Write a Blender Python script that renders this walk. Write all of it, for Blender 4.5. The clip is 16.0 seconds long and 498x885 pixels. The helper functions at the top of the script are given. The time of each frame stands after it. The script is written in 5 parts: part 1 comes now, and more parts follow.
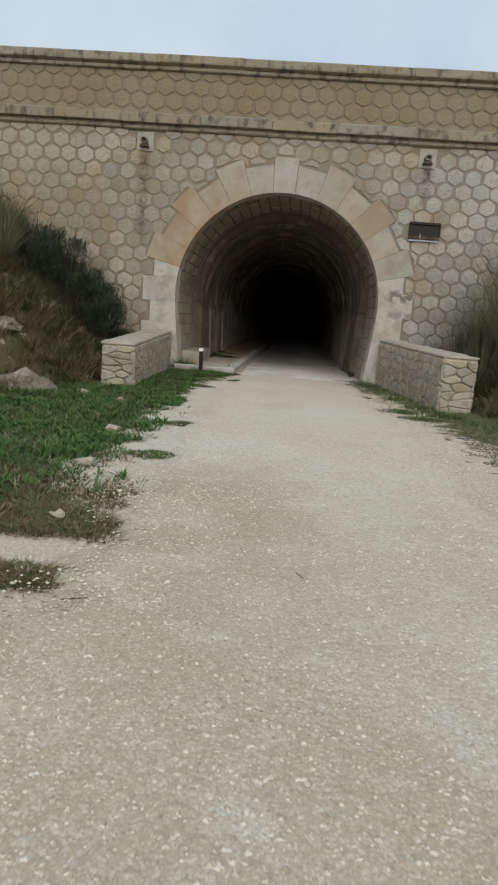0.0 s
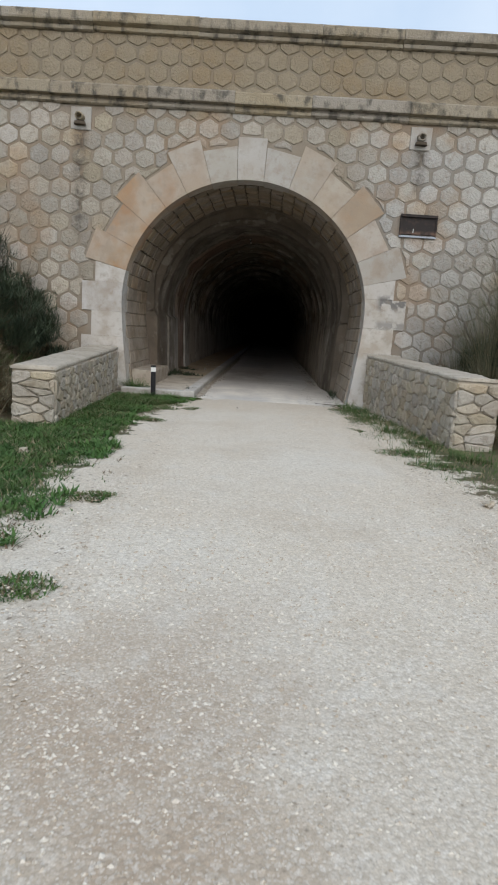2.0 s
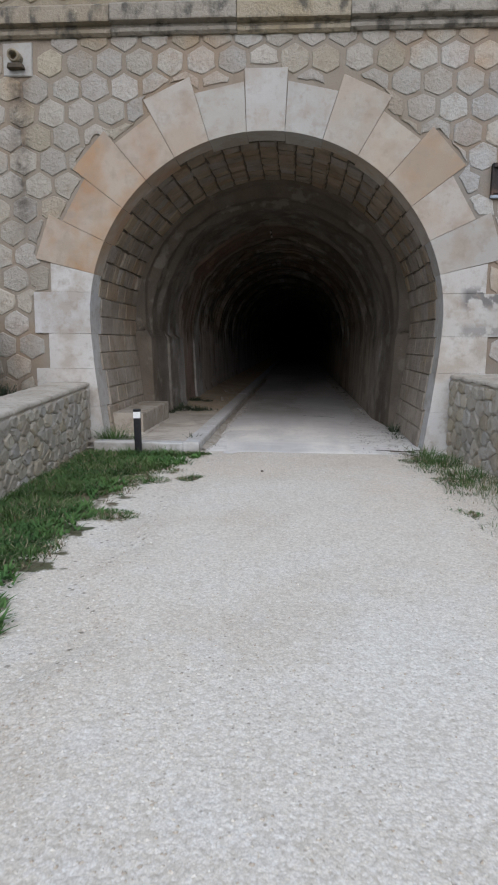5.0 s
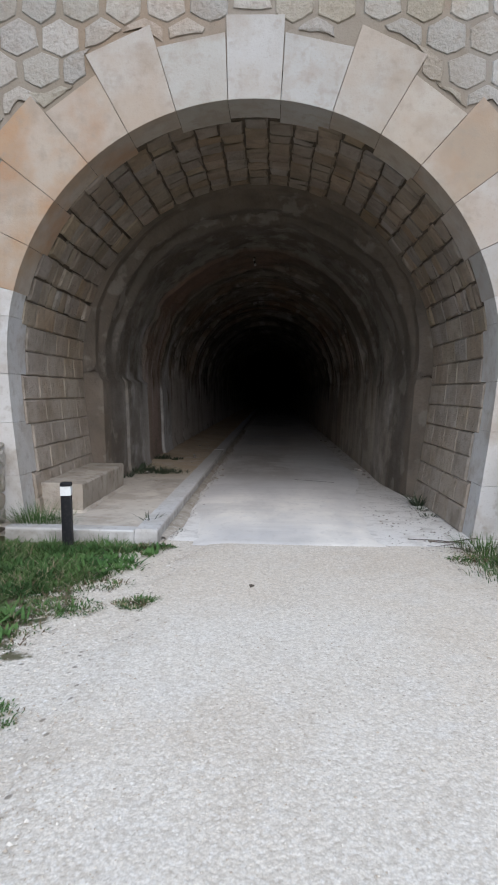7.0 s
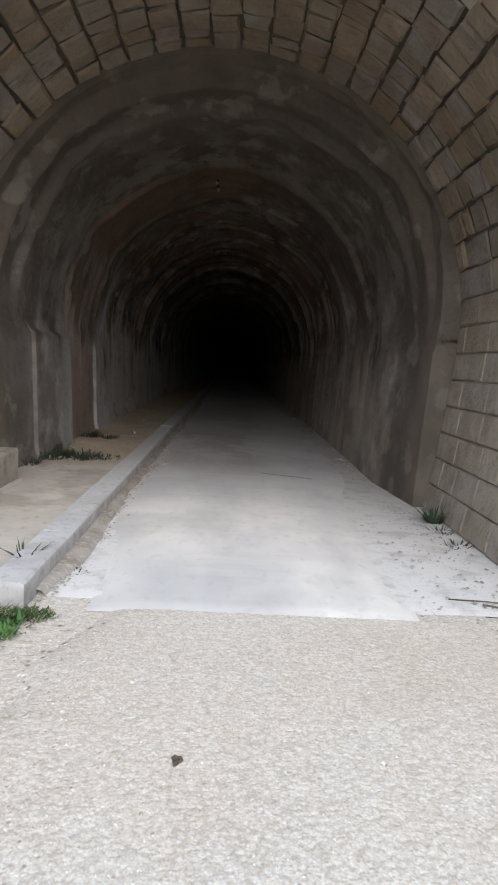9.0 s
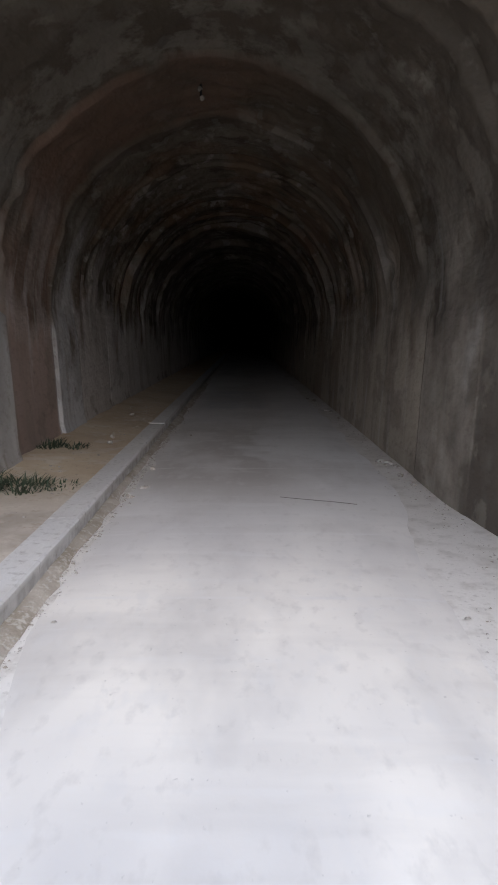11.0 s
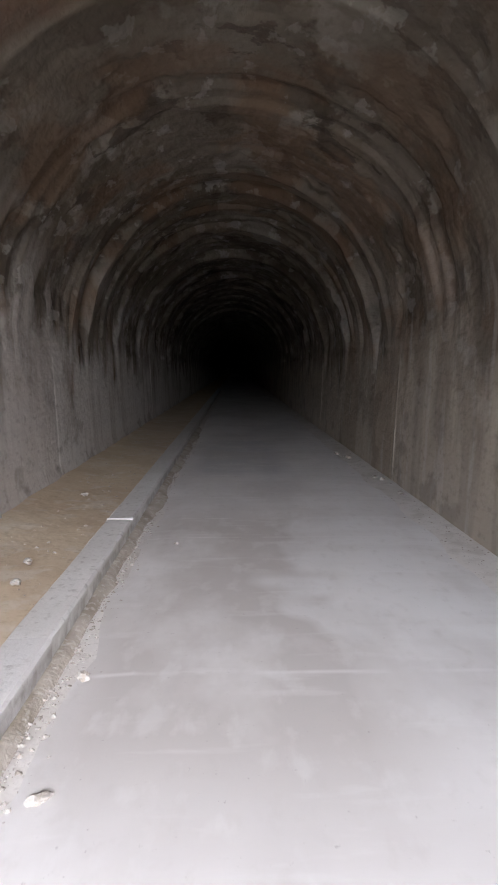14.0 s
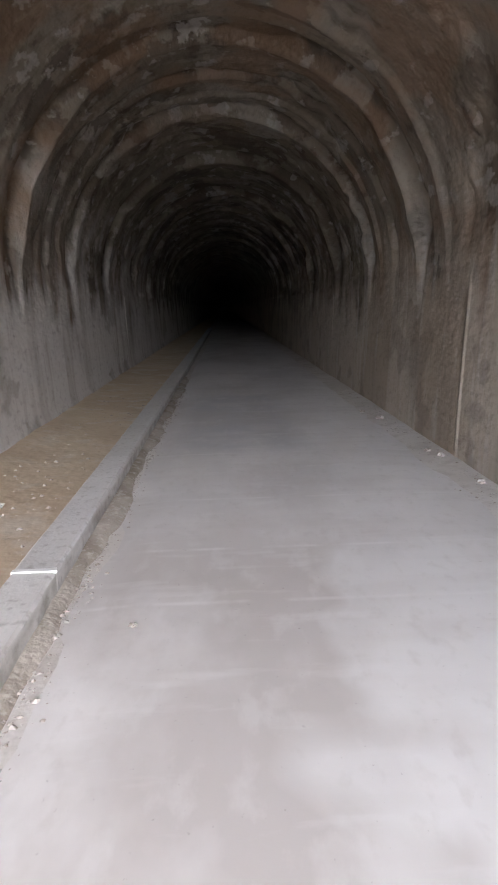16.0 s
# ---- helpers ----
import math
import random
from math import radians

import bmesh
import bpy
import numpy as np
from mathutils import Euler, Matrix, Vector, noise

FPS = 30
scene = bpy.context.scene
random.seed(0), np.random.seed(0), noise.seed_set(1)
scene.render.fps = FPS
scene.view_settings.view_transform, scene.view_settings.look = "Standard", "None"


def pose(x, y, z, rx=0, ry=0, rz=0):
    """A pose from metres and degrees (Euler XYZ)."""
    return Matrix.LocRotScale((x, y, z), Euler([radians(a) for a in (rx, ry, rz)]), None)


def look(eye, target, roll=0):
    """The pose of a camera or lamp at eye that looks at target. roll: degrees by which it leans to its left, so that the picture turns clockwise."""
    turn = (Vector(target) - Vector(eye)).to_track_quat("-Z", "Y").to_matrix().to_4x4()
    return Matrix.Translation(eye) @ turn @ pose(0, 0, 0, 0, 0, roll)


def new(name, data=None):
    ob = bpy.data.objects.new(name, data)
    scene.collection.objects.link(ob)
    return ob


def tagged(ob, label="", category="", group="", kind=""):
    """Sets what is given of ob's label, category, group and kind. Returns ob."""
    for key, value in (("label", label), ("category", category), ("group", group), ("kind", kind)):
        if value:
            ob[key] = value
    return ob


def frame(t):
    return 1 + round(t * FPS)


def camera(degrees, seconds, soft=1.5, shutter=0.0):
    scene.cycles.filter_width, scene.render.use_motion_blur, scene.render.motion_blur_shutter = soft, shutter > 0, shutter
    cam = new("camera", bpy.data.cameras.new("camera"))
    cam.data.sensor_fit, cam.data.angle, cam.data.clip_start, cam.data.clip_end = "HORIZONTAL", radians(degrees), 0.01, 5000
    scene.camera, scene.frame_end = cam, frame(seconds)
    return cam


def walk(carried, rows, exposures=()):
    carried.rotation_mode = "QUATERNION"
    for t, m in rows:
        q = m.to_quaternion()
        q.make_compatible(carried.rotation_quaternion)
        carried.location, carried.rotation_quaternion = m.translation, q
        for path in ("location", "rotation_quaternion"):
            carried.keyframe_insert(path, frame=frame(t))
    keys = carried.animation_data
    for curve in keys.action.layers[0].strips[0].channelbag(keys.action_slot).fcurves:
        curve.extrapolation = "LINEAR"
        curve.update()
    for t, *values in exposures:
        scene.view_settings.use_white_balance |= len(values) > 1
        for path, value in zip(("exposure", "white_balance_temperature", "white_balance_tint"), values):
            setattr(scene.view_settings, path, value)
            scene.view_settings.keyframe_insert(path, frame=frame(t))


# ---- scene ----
cam = camera(42.6, 16.0, soft=1.9, shutter=0.15)
PATH = [
    (0, (0.613, -0.296, 1.343), (0.492, 1.664, 0.962), 4.5),
    (0.5, (0.652, 0.371, 1.416), (0.473, 2.319, 1.001), 3.1),
    (1, (0.663, 1.073, 1.391), (0.599, 3.028, 0.972), 4.0),
    (1.5, (0.628, 1.741, 1.448), (0.496, 3.689, 1.016), 3.3),
    (2, (0.601, 2.395, 1.442), (0.559, 4.364, 1.091), 3.9),
    (2.5, (0.620, 3.081, 1.513), (0.403, 5.014, 1.049), 2.1),
    (3, (0.555, 3.795, 1.463), (0.512, 5.745, 1.019), 2.8),
    (3.5, (0.564, 4.604, 1.526), (0.406, 6.567, 1.175), 0.6),
    (5.8, (0.291, 7.520, 1.488), (0.187, 9.499, 1.217), 0.4),
    (6, (0.245, 7.799, 1.489), (0.221, 9.786, 1.260), 1.7),
    (6.5, (0.251, 8.530, 1.471), (-0.004, 10.498, 1.226), 0.5),
    (7, (0.231, 9.161, 1.459), (0.162, 11.153, 1.300), 1.0),
    (7.5, (0.278, 9.831, 1.458), (0.125, 11.809, 1.202), -2.0),
    (8, (0.202, 10.466, 1.450), (0.183, 12.454, 1.234), 1.0),
    (8.5, (0.244, 11.180, 1.365), (0.183, 13.167, 1.148), 1.1),
    (9, (0.228, 11.768, 1.379), (0.289, 13.752, 1.132), 3.4),
    (9.2, (0.239, 11.989, 1.449), (0.251, 13.959, 1.102), 2.8),
    (11.3, (0.350, 14.711, 1.385), (0.352, 16.685, 1.067), -0.3),
    (11.5, (0.381, 14.993, 1.383), (0.237, 16.979, 1.197), -1.6),
    (12, (0.350, 15.597, 1.390), (0.250, 17.576, 1.121), 0.5),
    (12.5, (0.285, 16.275, 1.353), (0.173, 18.236, 0.977), -0.0),
    (13, (0.185, 16.790, 1.431), (0.163, 18.777, 1.199), -1.8),
    (13.5, (0.126, 17.469, 1.447), (0.058, 19.433, 1.079), -2.2),
    (14, (0.055, 18.069, 1.426), (0.098, 20.055, 1.194), 0.0),
    (14.5, (0.040, 18.707, 1.438), (-0.008, 20.666, 1.040), -1.6),
    (15, (0.105, 19.257, 1.377), (0.186, 21.241, 1.136), -0.2),
    (15.5, (0.062, 19.926, 1.399), (-0.002, 21.891, 1.035), -1.9),
    (16, (0.026, 20.529, 1.367), (0.087, 22.484, 0.950), -1.4),
]
EXPOSURES = [(0, 0.0, 7100, 8), (1.5, 0.2, 6700, 10), (2.5, 0.24, 6450, 12), (3.5, 0.27, 6250, 15), (6, 0.36, 6100, 14), (7, 0.6, 6050, 14), (8, 0.74, 6150, 14), (9.2, 0.92, 6200, 14),
             (11.5, 1.2, 6000, 17), (12.5, 1.82, 5970, 17), (13.0, 2.28, 5950, 17), (13.5, 2.7, 5950, 17), (14.5, 3.32, 5950, 17), (15.2, 3.75, 5950, 17), (16, 3.98, 5950, 17)]
walk(cam, [(t, look(a, b, r)) for t, a, b, r in PATH], EXPOSURES)

# ---- light ----
world = bpy.data.worlds.new("overcast_sky")
scene.world = world
world.use_nodes = True
wn, wl = world.node_tree.nodes, world.node_tree.links
sky = wn.new("ShaderNodeTexSky")
sky.sky_type, sky.sun_disc = "NISHITA", False
sky.sun_elevation, sky.sun_rotation = radians(35), radians(171)
sky.air_density, sky.dust_density = 1.0, 2.5
cloud = wn.new("ShaderNodeTexNoise")
cloud.inputs["Scale"].default_value, cloud.inputs["Detail"].default_value = 2.6, 5
ramp = wn.new("ShaderNodeValToRGB")
ramp.color_ramp.elements[0].position, ramp.color_ramp.elements[1].position = 0.35, 0.75
ramp.color_ramp.elements[0].color = (5.7, 7.4, 9.5, 1)
ramp.color_ramp.elements[1].color = (8.8, 9.9, 11.1, 1)
veil = wn.new("ShaderNodeMixRGB")
veil.inputs[0].default_value = 0.72
wl.new(cloud.outputs["Fac"], ramp.inputs["Fac"])
wl.new(sky.outputs["Color"], veil.inputs[1])
wl.new(ramp.outputs["Color"], veil.inputs[2])
wl.new(veil.outputs["Color"], wn["Background"].inputs["Color"])
wn["Background"].inputs["Strength"].default_value = 0.1

sun = new("sun", bpy.data.lights.new("sun", "SUN"))
sun.data.energy, sun.data.angle, sun.data.color = 1.25, radians(66), (1.0, 0.95, 0.87)
sun.matrix_world = look((2.6, -17.0, 12.0), (0, 0, 0))

# ---- shared numbers ----
YF = 15.64            # plane of the portal wall
R, ZC = 2.47, 1.83    # intrados of the portal arch
YB = 18.2             # end of the stone barrel
RL, ZL = 2.12, 1.85   # concrete lining behind it
rng = random.Random(7)


def lerp(a, b, f):
    return a + (b - a) * f


def smooth(f, a, b):
    f = min(1.0, max(0.0, (f - a) / (b - a)))
    return f * f * (3 - 2 * f)


def fractal(x, y, z=0.0, octaves=4):
    v, amp = 0.0, 0.5
    for _ in range(octaves):
        v += amp * noise.noise((x, y, z))
        x, y, z, amp = x * 2.1, y * 2.1, z * 2.1, amp * 0.5
    return v


def mesh_of(name, verts, faces, mats=(), flat=True):
    me = bpy.data.meshes.new(name)
    me.from_pydata(verts, [], faces)
    for m in mats:
        me.materials.append(m)
    if not flat:
        me.polygons.foreach_set("use_smooth", [True] * len(me.polygons))
    me.update()
    return me


def part(name, me, parent, label=""):
    ob = new(name, me)
    ob.parent = parent
    return tagged(ob, label) if label else ob


# ---- materials ----
class Surface:
    """A node material built step by step on world positions."""

    def __init__(self, name, rough=0.9):
        self.mat = bpy.data.materials.new(name)
        self.mat.use_nodes = True
        self.nt = self.mat.node_tree
        self.bsdf = self.nt.nodes["Principled BSDF"]
        self.bsdf.inputs["Roughness"].default_value = rough
        self.bsdf.inputs["Specular IOR Level"].default_value = 0.25
        self.pos = self.nt.nodes.new("ShaderNodeNewGeometry").outputs["Position"]
        self.col = None
        self.relief = None

    def math(self, op, a, b=0.0):
        n = self.nt.nodes.new("ShaderNodeMath")
        n.operation = op
        for i, v in enumerate((a, b)):
            if isinstance(v, (int, float)):
                n.inputs[i].default_value = v
            else:
                self.nt.links.new(v, n.inputs[i])
        return n.outputs[0]

    def stretched(self, scale):
        n = self.nt.nodes.new("ShaderNodeVectorMath")
        n.operation = "MULTIPLY"
        n.inputs[1].default_value = scale
        self.nt.links.new(self.pos, n.inputs[0])
        return n.outputs[0]

    def noise(self, scale, detail=5, lo=0.4, hi=0.6, stretch=None, rough=0.55):
        n = self.nt.nodes.new("ShaderNodeTexNoise")
        n.inputs["Scale"].default_value = scale
        n.inputs["Detail"].default_value = detail
        n.inputs["Roughness"].default_value = rough
        self.nt.links.new(self.stretched(stretch) if stretch else self.pos, n.inputs["Vector"])
        m = self.nt.nodes.new("ShaderNodeMapRange")
        m.inputs["From Min"].default_value, m.inputs["From Max"].default_value = lo, hi
        self.nt.links.new(n.outputs["Fac"], m.inputs["Value"])
        return m.outputs["Result"]

    def cells(self, scale, lo=0.0, hi=0.5):
        n = self.nt.nodes.new("ShaderNodeTexVoronoi")
        n.inputs["Scale"].default_value = scale
        self.nt.links.new(self.pos, n.inputs["Vector"])
        m = self.nt.nodes.new("ShaderNodeMapRange")
        m.inputs["From Min"].default_value, m.inputs["From Max"].default_value = lo, hi
        self.nt.links.new(n.outputs["Distance"], m.inputs["Value"])
        return m.outputs["Result"], n.outputs["Color"]

    def mix(self, fac, colour, amount=1.0):
        if self.col is None:
            n = self.nt.nodes.new("ShaderNodeRGB")
            n.outputs[0].default_value = (*colour, 1)
            self.col = n.outputs[0]
            return self
        n = self.nt.nodes.new("ShaderNodeMixRGB")
        if isinstance(fac, (int, float)):
            n.inputs[0].default_value = fac * amount
        else:
            self.nt.links.new(self.math("MULTIPLY", fac, amount) if amount != 1.0 else fac, n.inputs[0])
        self.nt.links.new(self.col, n.inputs[1])
        n.inputs[2].default_value = (*colour, 1)
        self.col = n.outputs[0]
        return self

    def vary(self, amount=0.25, hue=0.01):
        """Each piece a little lighter, darker or warmer than the next."""
        info = self.nt.nodes.new("ShaderNodeObjectInfo")
        n = self.nt.nodes.new("ShaderNodeHueSaturation")
        self.nt.links.new(self.math("ADD", self.math("MULTIPLY", info.outputs["Random"], amount), 1 - amount / 2), n.inputs["Value"])
        other = self.math("FRACT", self.math("MULTIPLY", info.outputs["Random"], 17.3))
        self.nt.links.new(self.math("ADD", self.math("MULTIPLY", other, hue * 2), 0.5 - hue), n.inputs["Hue"])
        third = self.math("FRACT", self.math("MULTIPLY", info.outputs["Random"], 41.7))
        self.nt.links.new(self.math("ADD", self.math("MULTIPLY", third, 0.6), 0.7), n.inputs["Saturation"])
        self.nt.links.new(self.col, n.inputs["Color"])
        self.col = n.outputs[0]
        return self

    def axis(self, i):
        n = self.nt.nodes.new("ShaderNodeSeparateXYZ")
        self.nt.links.new(self.pos, n.inputs[0])
        return n.outputs[i]

    def band(self, i, a, b, soft):
        """1 between a and b along an axis, fading over soft."""
        v = self.axis(i)
        out = []
        for edge, sign in ((a, 1), (b, -1)):
            m = self.nt.nodes.new("ShaderNodeMapRange")
            m.inputs["From Min"].default_value = edge - sign * soft / 2
            m.inputs["From Max"].default_value = edge + sign * soft / 2
            self.nt.links.new(v, m.inputs["Value"])
            out.append(m.outputs["Result"])
        return self.math("MULTIPLY", out[0], out[1])

    def bump(self, height, strength=0.5, distance=0.01):
        n = self.nt.nodes.new("ShaderNodeBump")
        n.inputs["Strength"].default_value, n.inputs["Distance"].default_value = strength, distance
        self.nt.links.new(height, n.inputs["Height"])
        if self.relief:
            self.nt.links.new(self.relief, n.inputs["Normal"])
        self.relief = n.outputs[0]
        return self

    def done(self):
        self.nt.links.new(self.col, self.bsdf.inputs["Base Color"])
        if self.relief:
            self.nt.links.new(self.relief, self.bsdf.inputs["Normal"])
        return self.mat


def streaks(s, colour, amount):
    """Dark run-off below the two weepholes."""
    wobble = s.noise(9, 4, 0.3, 0.62)
    for x0, z0, z1 in ((-3.4, 3.15, 5.2), (3.25, 4.3, 5.2)):
        m = s.math("MULTIPLY", s.band(0, x0 - 0.1, x0 + 0.12, 0.16), s.band(2, z0, z1, 0.5))
        s.mix(s.math("MULTIPLY", m, wobble), colour, amount)
    return s


def make_materials():
    M = {}
    s = Surface("facade_stone").mix(1, (0.335, 0.298, 0.243)).mix(0, (0, 0, 0))
    s.mix(s.noise(0.45, 3, 0.42, 0.60), (0.41, 0.375, 0.32))
    s.mix(s.math("MULTIPLY", s.band(0, 2.3, 20, 1.0), s.band(2, -1, 5.4, 0.6)), (0.415, 0.402, 0.375), 0.8)
    s.mix(s.noise(0.8, 3, 0.53, 0.66), (0.34, 0.245, 0.16), 0.65)
    s.mix(s.band(2, 5.75, 9, 0.2), (0.235, 0.195, 0.14), 0.7)
    s.vary(0.34, 0.006)
    s.mix(s.noise(10, 5, 0.5, 0.70), (0.25, 0.205, 0.155), 0.5)
    s.mix(s.noise(60, 3, 0.55, 0.75), (0.55, 0.5, 0.43), 0.3)
    streaks(s, (0.10, 0.085, 0.07), 0.85)
    s.bump(s.noise(24, 5, 0.2, 0.8), 0.8, 0.02).bump(s.noise(120, 3, 0.2, 0.8), 0.4, 0.004)
    M["stone"] = s.done()
    s = Surface("facade_mortar").mix(1, (0.245, 0.205, 0.155))
    s.mix(s.noise(0.5, 4, 0.4, 0.6), (0.275, 0.24, 0.195))
    s.mix(s.math("MULTIPLY", s.band(0, 2.3, 20, 1.0), s.band(2, -1, 5.4, 0.6)), (0.245, 0.23, 0.205), 0.8)
    s.mix(s.noise(0.8, 3, 0.50, 0.62), (0.29, 0.205, 0.135), 0.6)
    s.mix(s.band(2, 5.75, 9, 0.2), (0.21, 0.175, 0.12), 0.6)
    s.mix(s.noise(5, 5, 0.5, 0.7), (0.22, 0.18, 0.135), 0.6)
    streaks(s, (0.085, 0.07, 0.055), 0.85)
    s.bump(s.noise(40, 5, 0.2, 0.8), 0.6, 0.008)
    M["mortar"] = s.done()
    def dressed(name, base, second, blend, amount):
        s = Surface(name, 0.85).mix(1, base)
        s.mix(s.noise(1.6, 4, 0.42, 0.62), second)
        s.vary(0.12, 0.006)
        s.mix(s.noise(1.1, 5, 0.46, 0.6), blend, amount)
        s.mix(s.noise(2.6, 6, 0.50, 0.66), (0.32, 0.255, 0.19), 0.55)
        smudge = s.math("MULTIPLY", s.band(0, 2.72, 3.4, 0.1), s.math("ADD", s.band(2, 1.98, 2.25, 0.1), s.math("MULTIPLY", s.band(2, 1.6, 1.75, 0.08), 0.6)))
        s.mix(s.math("MULTIPLY", smudge, s.noise(6, 4, 0.44, 0.52)), (0.13, 0.125, 0.12), 0.85)
        s.mix(s.noise(9, 5, 0.53, 0.70), (0.29, 0.245, 0.195), 0.5)
        s.mix(s.noise(55, 4, 0.58, 0.72), (0.30, 0.255, 0.2), 0.35)
        s.bump(s.noise(9, 5, 0.2, 0.8), 0.4, 0.012).bump(s.noise(60, 5, 0.2, 0.8), 0.35, 0.005)
        return s.done()

    M["pale"] = dressed("pale_limestone", (0.40, 0.375, 0.335), (0.43, 0.41, 0.375), (0.37, 0.32, 0.26), 0.45)
    M["jamb"] = dressed("whitened_limestone", (0.50, 0.48, 0.45), (0.54, 0.525, 0.50), (0.44, 0.405, 0.355), 0.35)
    M["cream"] = dressed("cream_limestone", (0.39, 0.325, 0.255), (0.415, 0.375, 0.32), (0.38, 0.295, 0.215), 0.55)
    M["warm"] = dressed("warm_limestone", (0.365, 0.25, 0.168), (0.37, 0.285, 0.205), (0.42, 0.375, 0.315), 0.7)
    s = Surface("weathered_cornice").mix(1, (0.32, 0.28, 0.22))
    s.mix(s.noise(1.1, 4, 0.42, 0.6), (0.30, 0.255, 0.19))
    s.vary(0.10, 0.003)
    s.mix(s.noise(6, 6, 0.5, 0.66, (1, 1, 0.5)), (0.085, 0.078, 0.066), 0.85)
    s.mix(s.noise(17, 5, 0.6, 0.75), (0.5, 0.47, 0.4), 0.5)
    s.bump(s.noise(30, 6, 0.2, 0.8), 0.7, 0.02)
    M["cornice"] = s.done()
    s = Surface("barrel_stone").mix(1, (0.26, 0.205, 0.15))
    s.mix(s.noise(1.2, 4, 0.42, 0.6), (0.315, 0.262, 0.205))
    s.vary(0.26, 0.006)
    s.mix(s.math("MULTIPLY", s.band(2, -1, 1.75, 0.7), s.noise(2, 4, 0.25, 0.5)), (0.40, 0.345, 0.285), 0.7)
    s.mix(s.noise(3, 5, 0.48, 0.66), (0.17, 0.138, 0.102), 0.5)
    s.mix(s.noise(9, 5, 0.52, 0.7), (0.19, 0.155, 0.115), 0.5)
    s.bump(s.noise(22, 5, 0.2, 0.8), 0.7, 0.02).bump(s.noise(90, 3, 0.2, 0.8), 0.4, 0.004)
    M["barrel"] = s.done()
    s = Surface("sooty_joint").mix(1, (0.085, 0.068, 0.05))
    s.mix(s.noise(7, 5, 0.45, 0.65), (0.13, 0.10, 0.07))
    s.mix(s.band(2, -1, 2.0, 0.9), (0.24, 0.20, 0.155), 0.8)
    s.bump(s.noise(35, 5, 0.2, 0.8), 0.7, 0.015)
    M["joint"] = s.done()

    # one coat for the whole lining: sooty vault with its weaker light painted in, over paler rendered walls, panel by
    # panel
    s = Surface("stained_shaded_concrete", 0.93).mix(1, (0.235, 0.195, 0.15)).mix(0, (0, 0, 0))
    s.mix(s.noise(0.55, 3, 0.42, 0.58, (1, 0.5, 1)), (0.17, 0.14, 0.105))
    # casting rings differ in tone
    s.mix(s.noise(1.7, 2, 0.47, 0.56, (0.08, 1.0, 0.08)), (0.11, 0.09, 0.066), 0.55)
    s.mix(s.math("MULTIPLY", s.noise(2.3, 2, 0.57, 0.60, (0.10, 1.0, 0.10)), s.noise(1.2, 4, 0.42, 0.56)), (0.36, 0.325, 0.27), 0.28)
    # recess shade painted into the grooves, broken up along the ring
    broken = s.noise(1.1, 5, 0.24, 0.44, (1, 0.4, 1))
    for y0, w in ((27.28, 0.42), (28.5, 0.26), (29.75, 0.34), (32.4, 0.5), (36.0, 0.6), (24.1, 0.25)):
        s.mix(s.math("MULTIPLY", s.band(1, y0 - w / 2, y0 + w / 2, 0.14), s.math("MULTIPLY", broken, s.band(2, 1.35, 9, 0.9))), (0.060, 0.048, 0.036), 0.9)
    # flaked and sooty patches
    s.mix(s.noise(1.25, 5, 0.535, 0.575, (1, 0.5, 1)), (0.085, 0.068, 0.05), 0.75)
    s.mix(s.noise(1.5, 5, 0.555, 0.585, (1, 0.5, 1)), (0.37, 0.345, 0.30), 0.6)
    s.mix(s.noise(0.8, 6, 0.50, 0.53, (1, 0.7, 1), 0.65), (0.25, 0.22, 0.18), 0.6)
    s.mix(s.noise(1.1, 6, 0.58, 0.60, (0.8, 1, 0.8), 0.65), (0.075, 0.06, 0.045), 0.7)
    s.mix(s.noise(3.6, 5, 0.60, 0.63, (1, 0.6, 1)), (0.46, 0.44, 0.40), 0.5)
    s.mix(s.noise(4.5, 5, 0.55, 0.66, (0.6, 1.0, 0.6)), (0.15, 0.122, 0.092), 0.45)
    s.mix(s.math("MULTIPLY", s.band(1, 21.0, 30.0, 2.0), s.noise(1.0, 5, 0.50, 0.58, (1, 0.9, 1))), (0.235, 0.145, 0.088), 0.5)
    # front of the vault dimmed: shade painted into the colour
    mouth_shade = s.math("MULTIPLY", s.band(1, 17.0, 23.4, 2.6), s.noise(0.9, 4, 0.22, 0.46, (1, 0.6, 1)))
    s.mix(mouth_shade, (0.080, 0.066, 0.050), 0.68)
    s.mix(s.math("MULTIPLY", s.band(1, 18.9, 20.75, 0.2), s.noise(1.5, 6, 0.46, 0.52, (1, 0.8, 1), 0.65)), (0.29, 0.27, 0.23), 0.65)
    s.mix(s.math("MULTIPLY", s.band(1, 20.75, 22.4, 0.1), s.math("MULTIPLY", s.band(0, -4, 0.4, 1.4), s.noise(1.4, 4, 0.3, 0.5))), (0.22, 0.13, 0.092), 0.7)
    # rendered walls below the springing: pale, with run-off in upright streaks
    ragged = s.math("MULTIPLY", s.math("SUBTRACT", s.noise(1.4, 5, 0.3, 0.7, (1, 0.9, 0.5)), 0.5), 2.2)
    low = s.math("ADD", s.band(2, -1, 1.6, 0.9), s.math("MULTIPLY", ragged, s.band(2, 0.8, 2.6, 0.9)))
    clamp = s.nt.nodes.new("ShaderNodeClamp")
    s.nt.links.new(low, clamp.inputs["Value"])
    low = clamp.outputs["Result"]
    s.mix(s.math("MULTIPLY", low, s.band(0, -4, 0, 0.1)), (0.60, 0.57, 0.53), 0.9)
    s.mix(s.math("MULTIPLY", low, s.band(0, 0, 4, 0.1)), (0.52, 0.45, 0.36), 0.85)
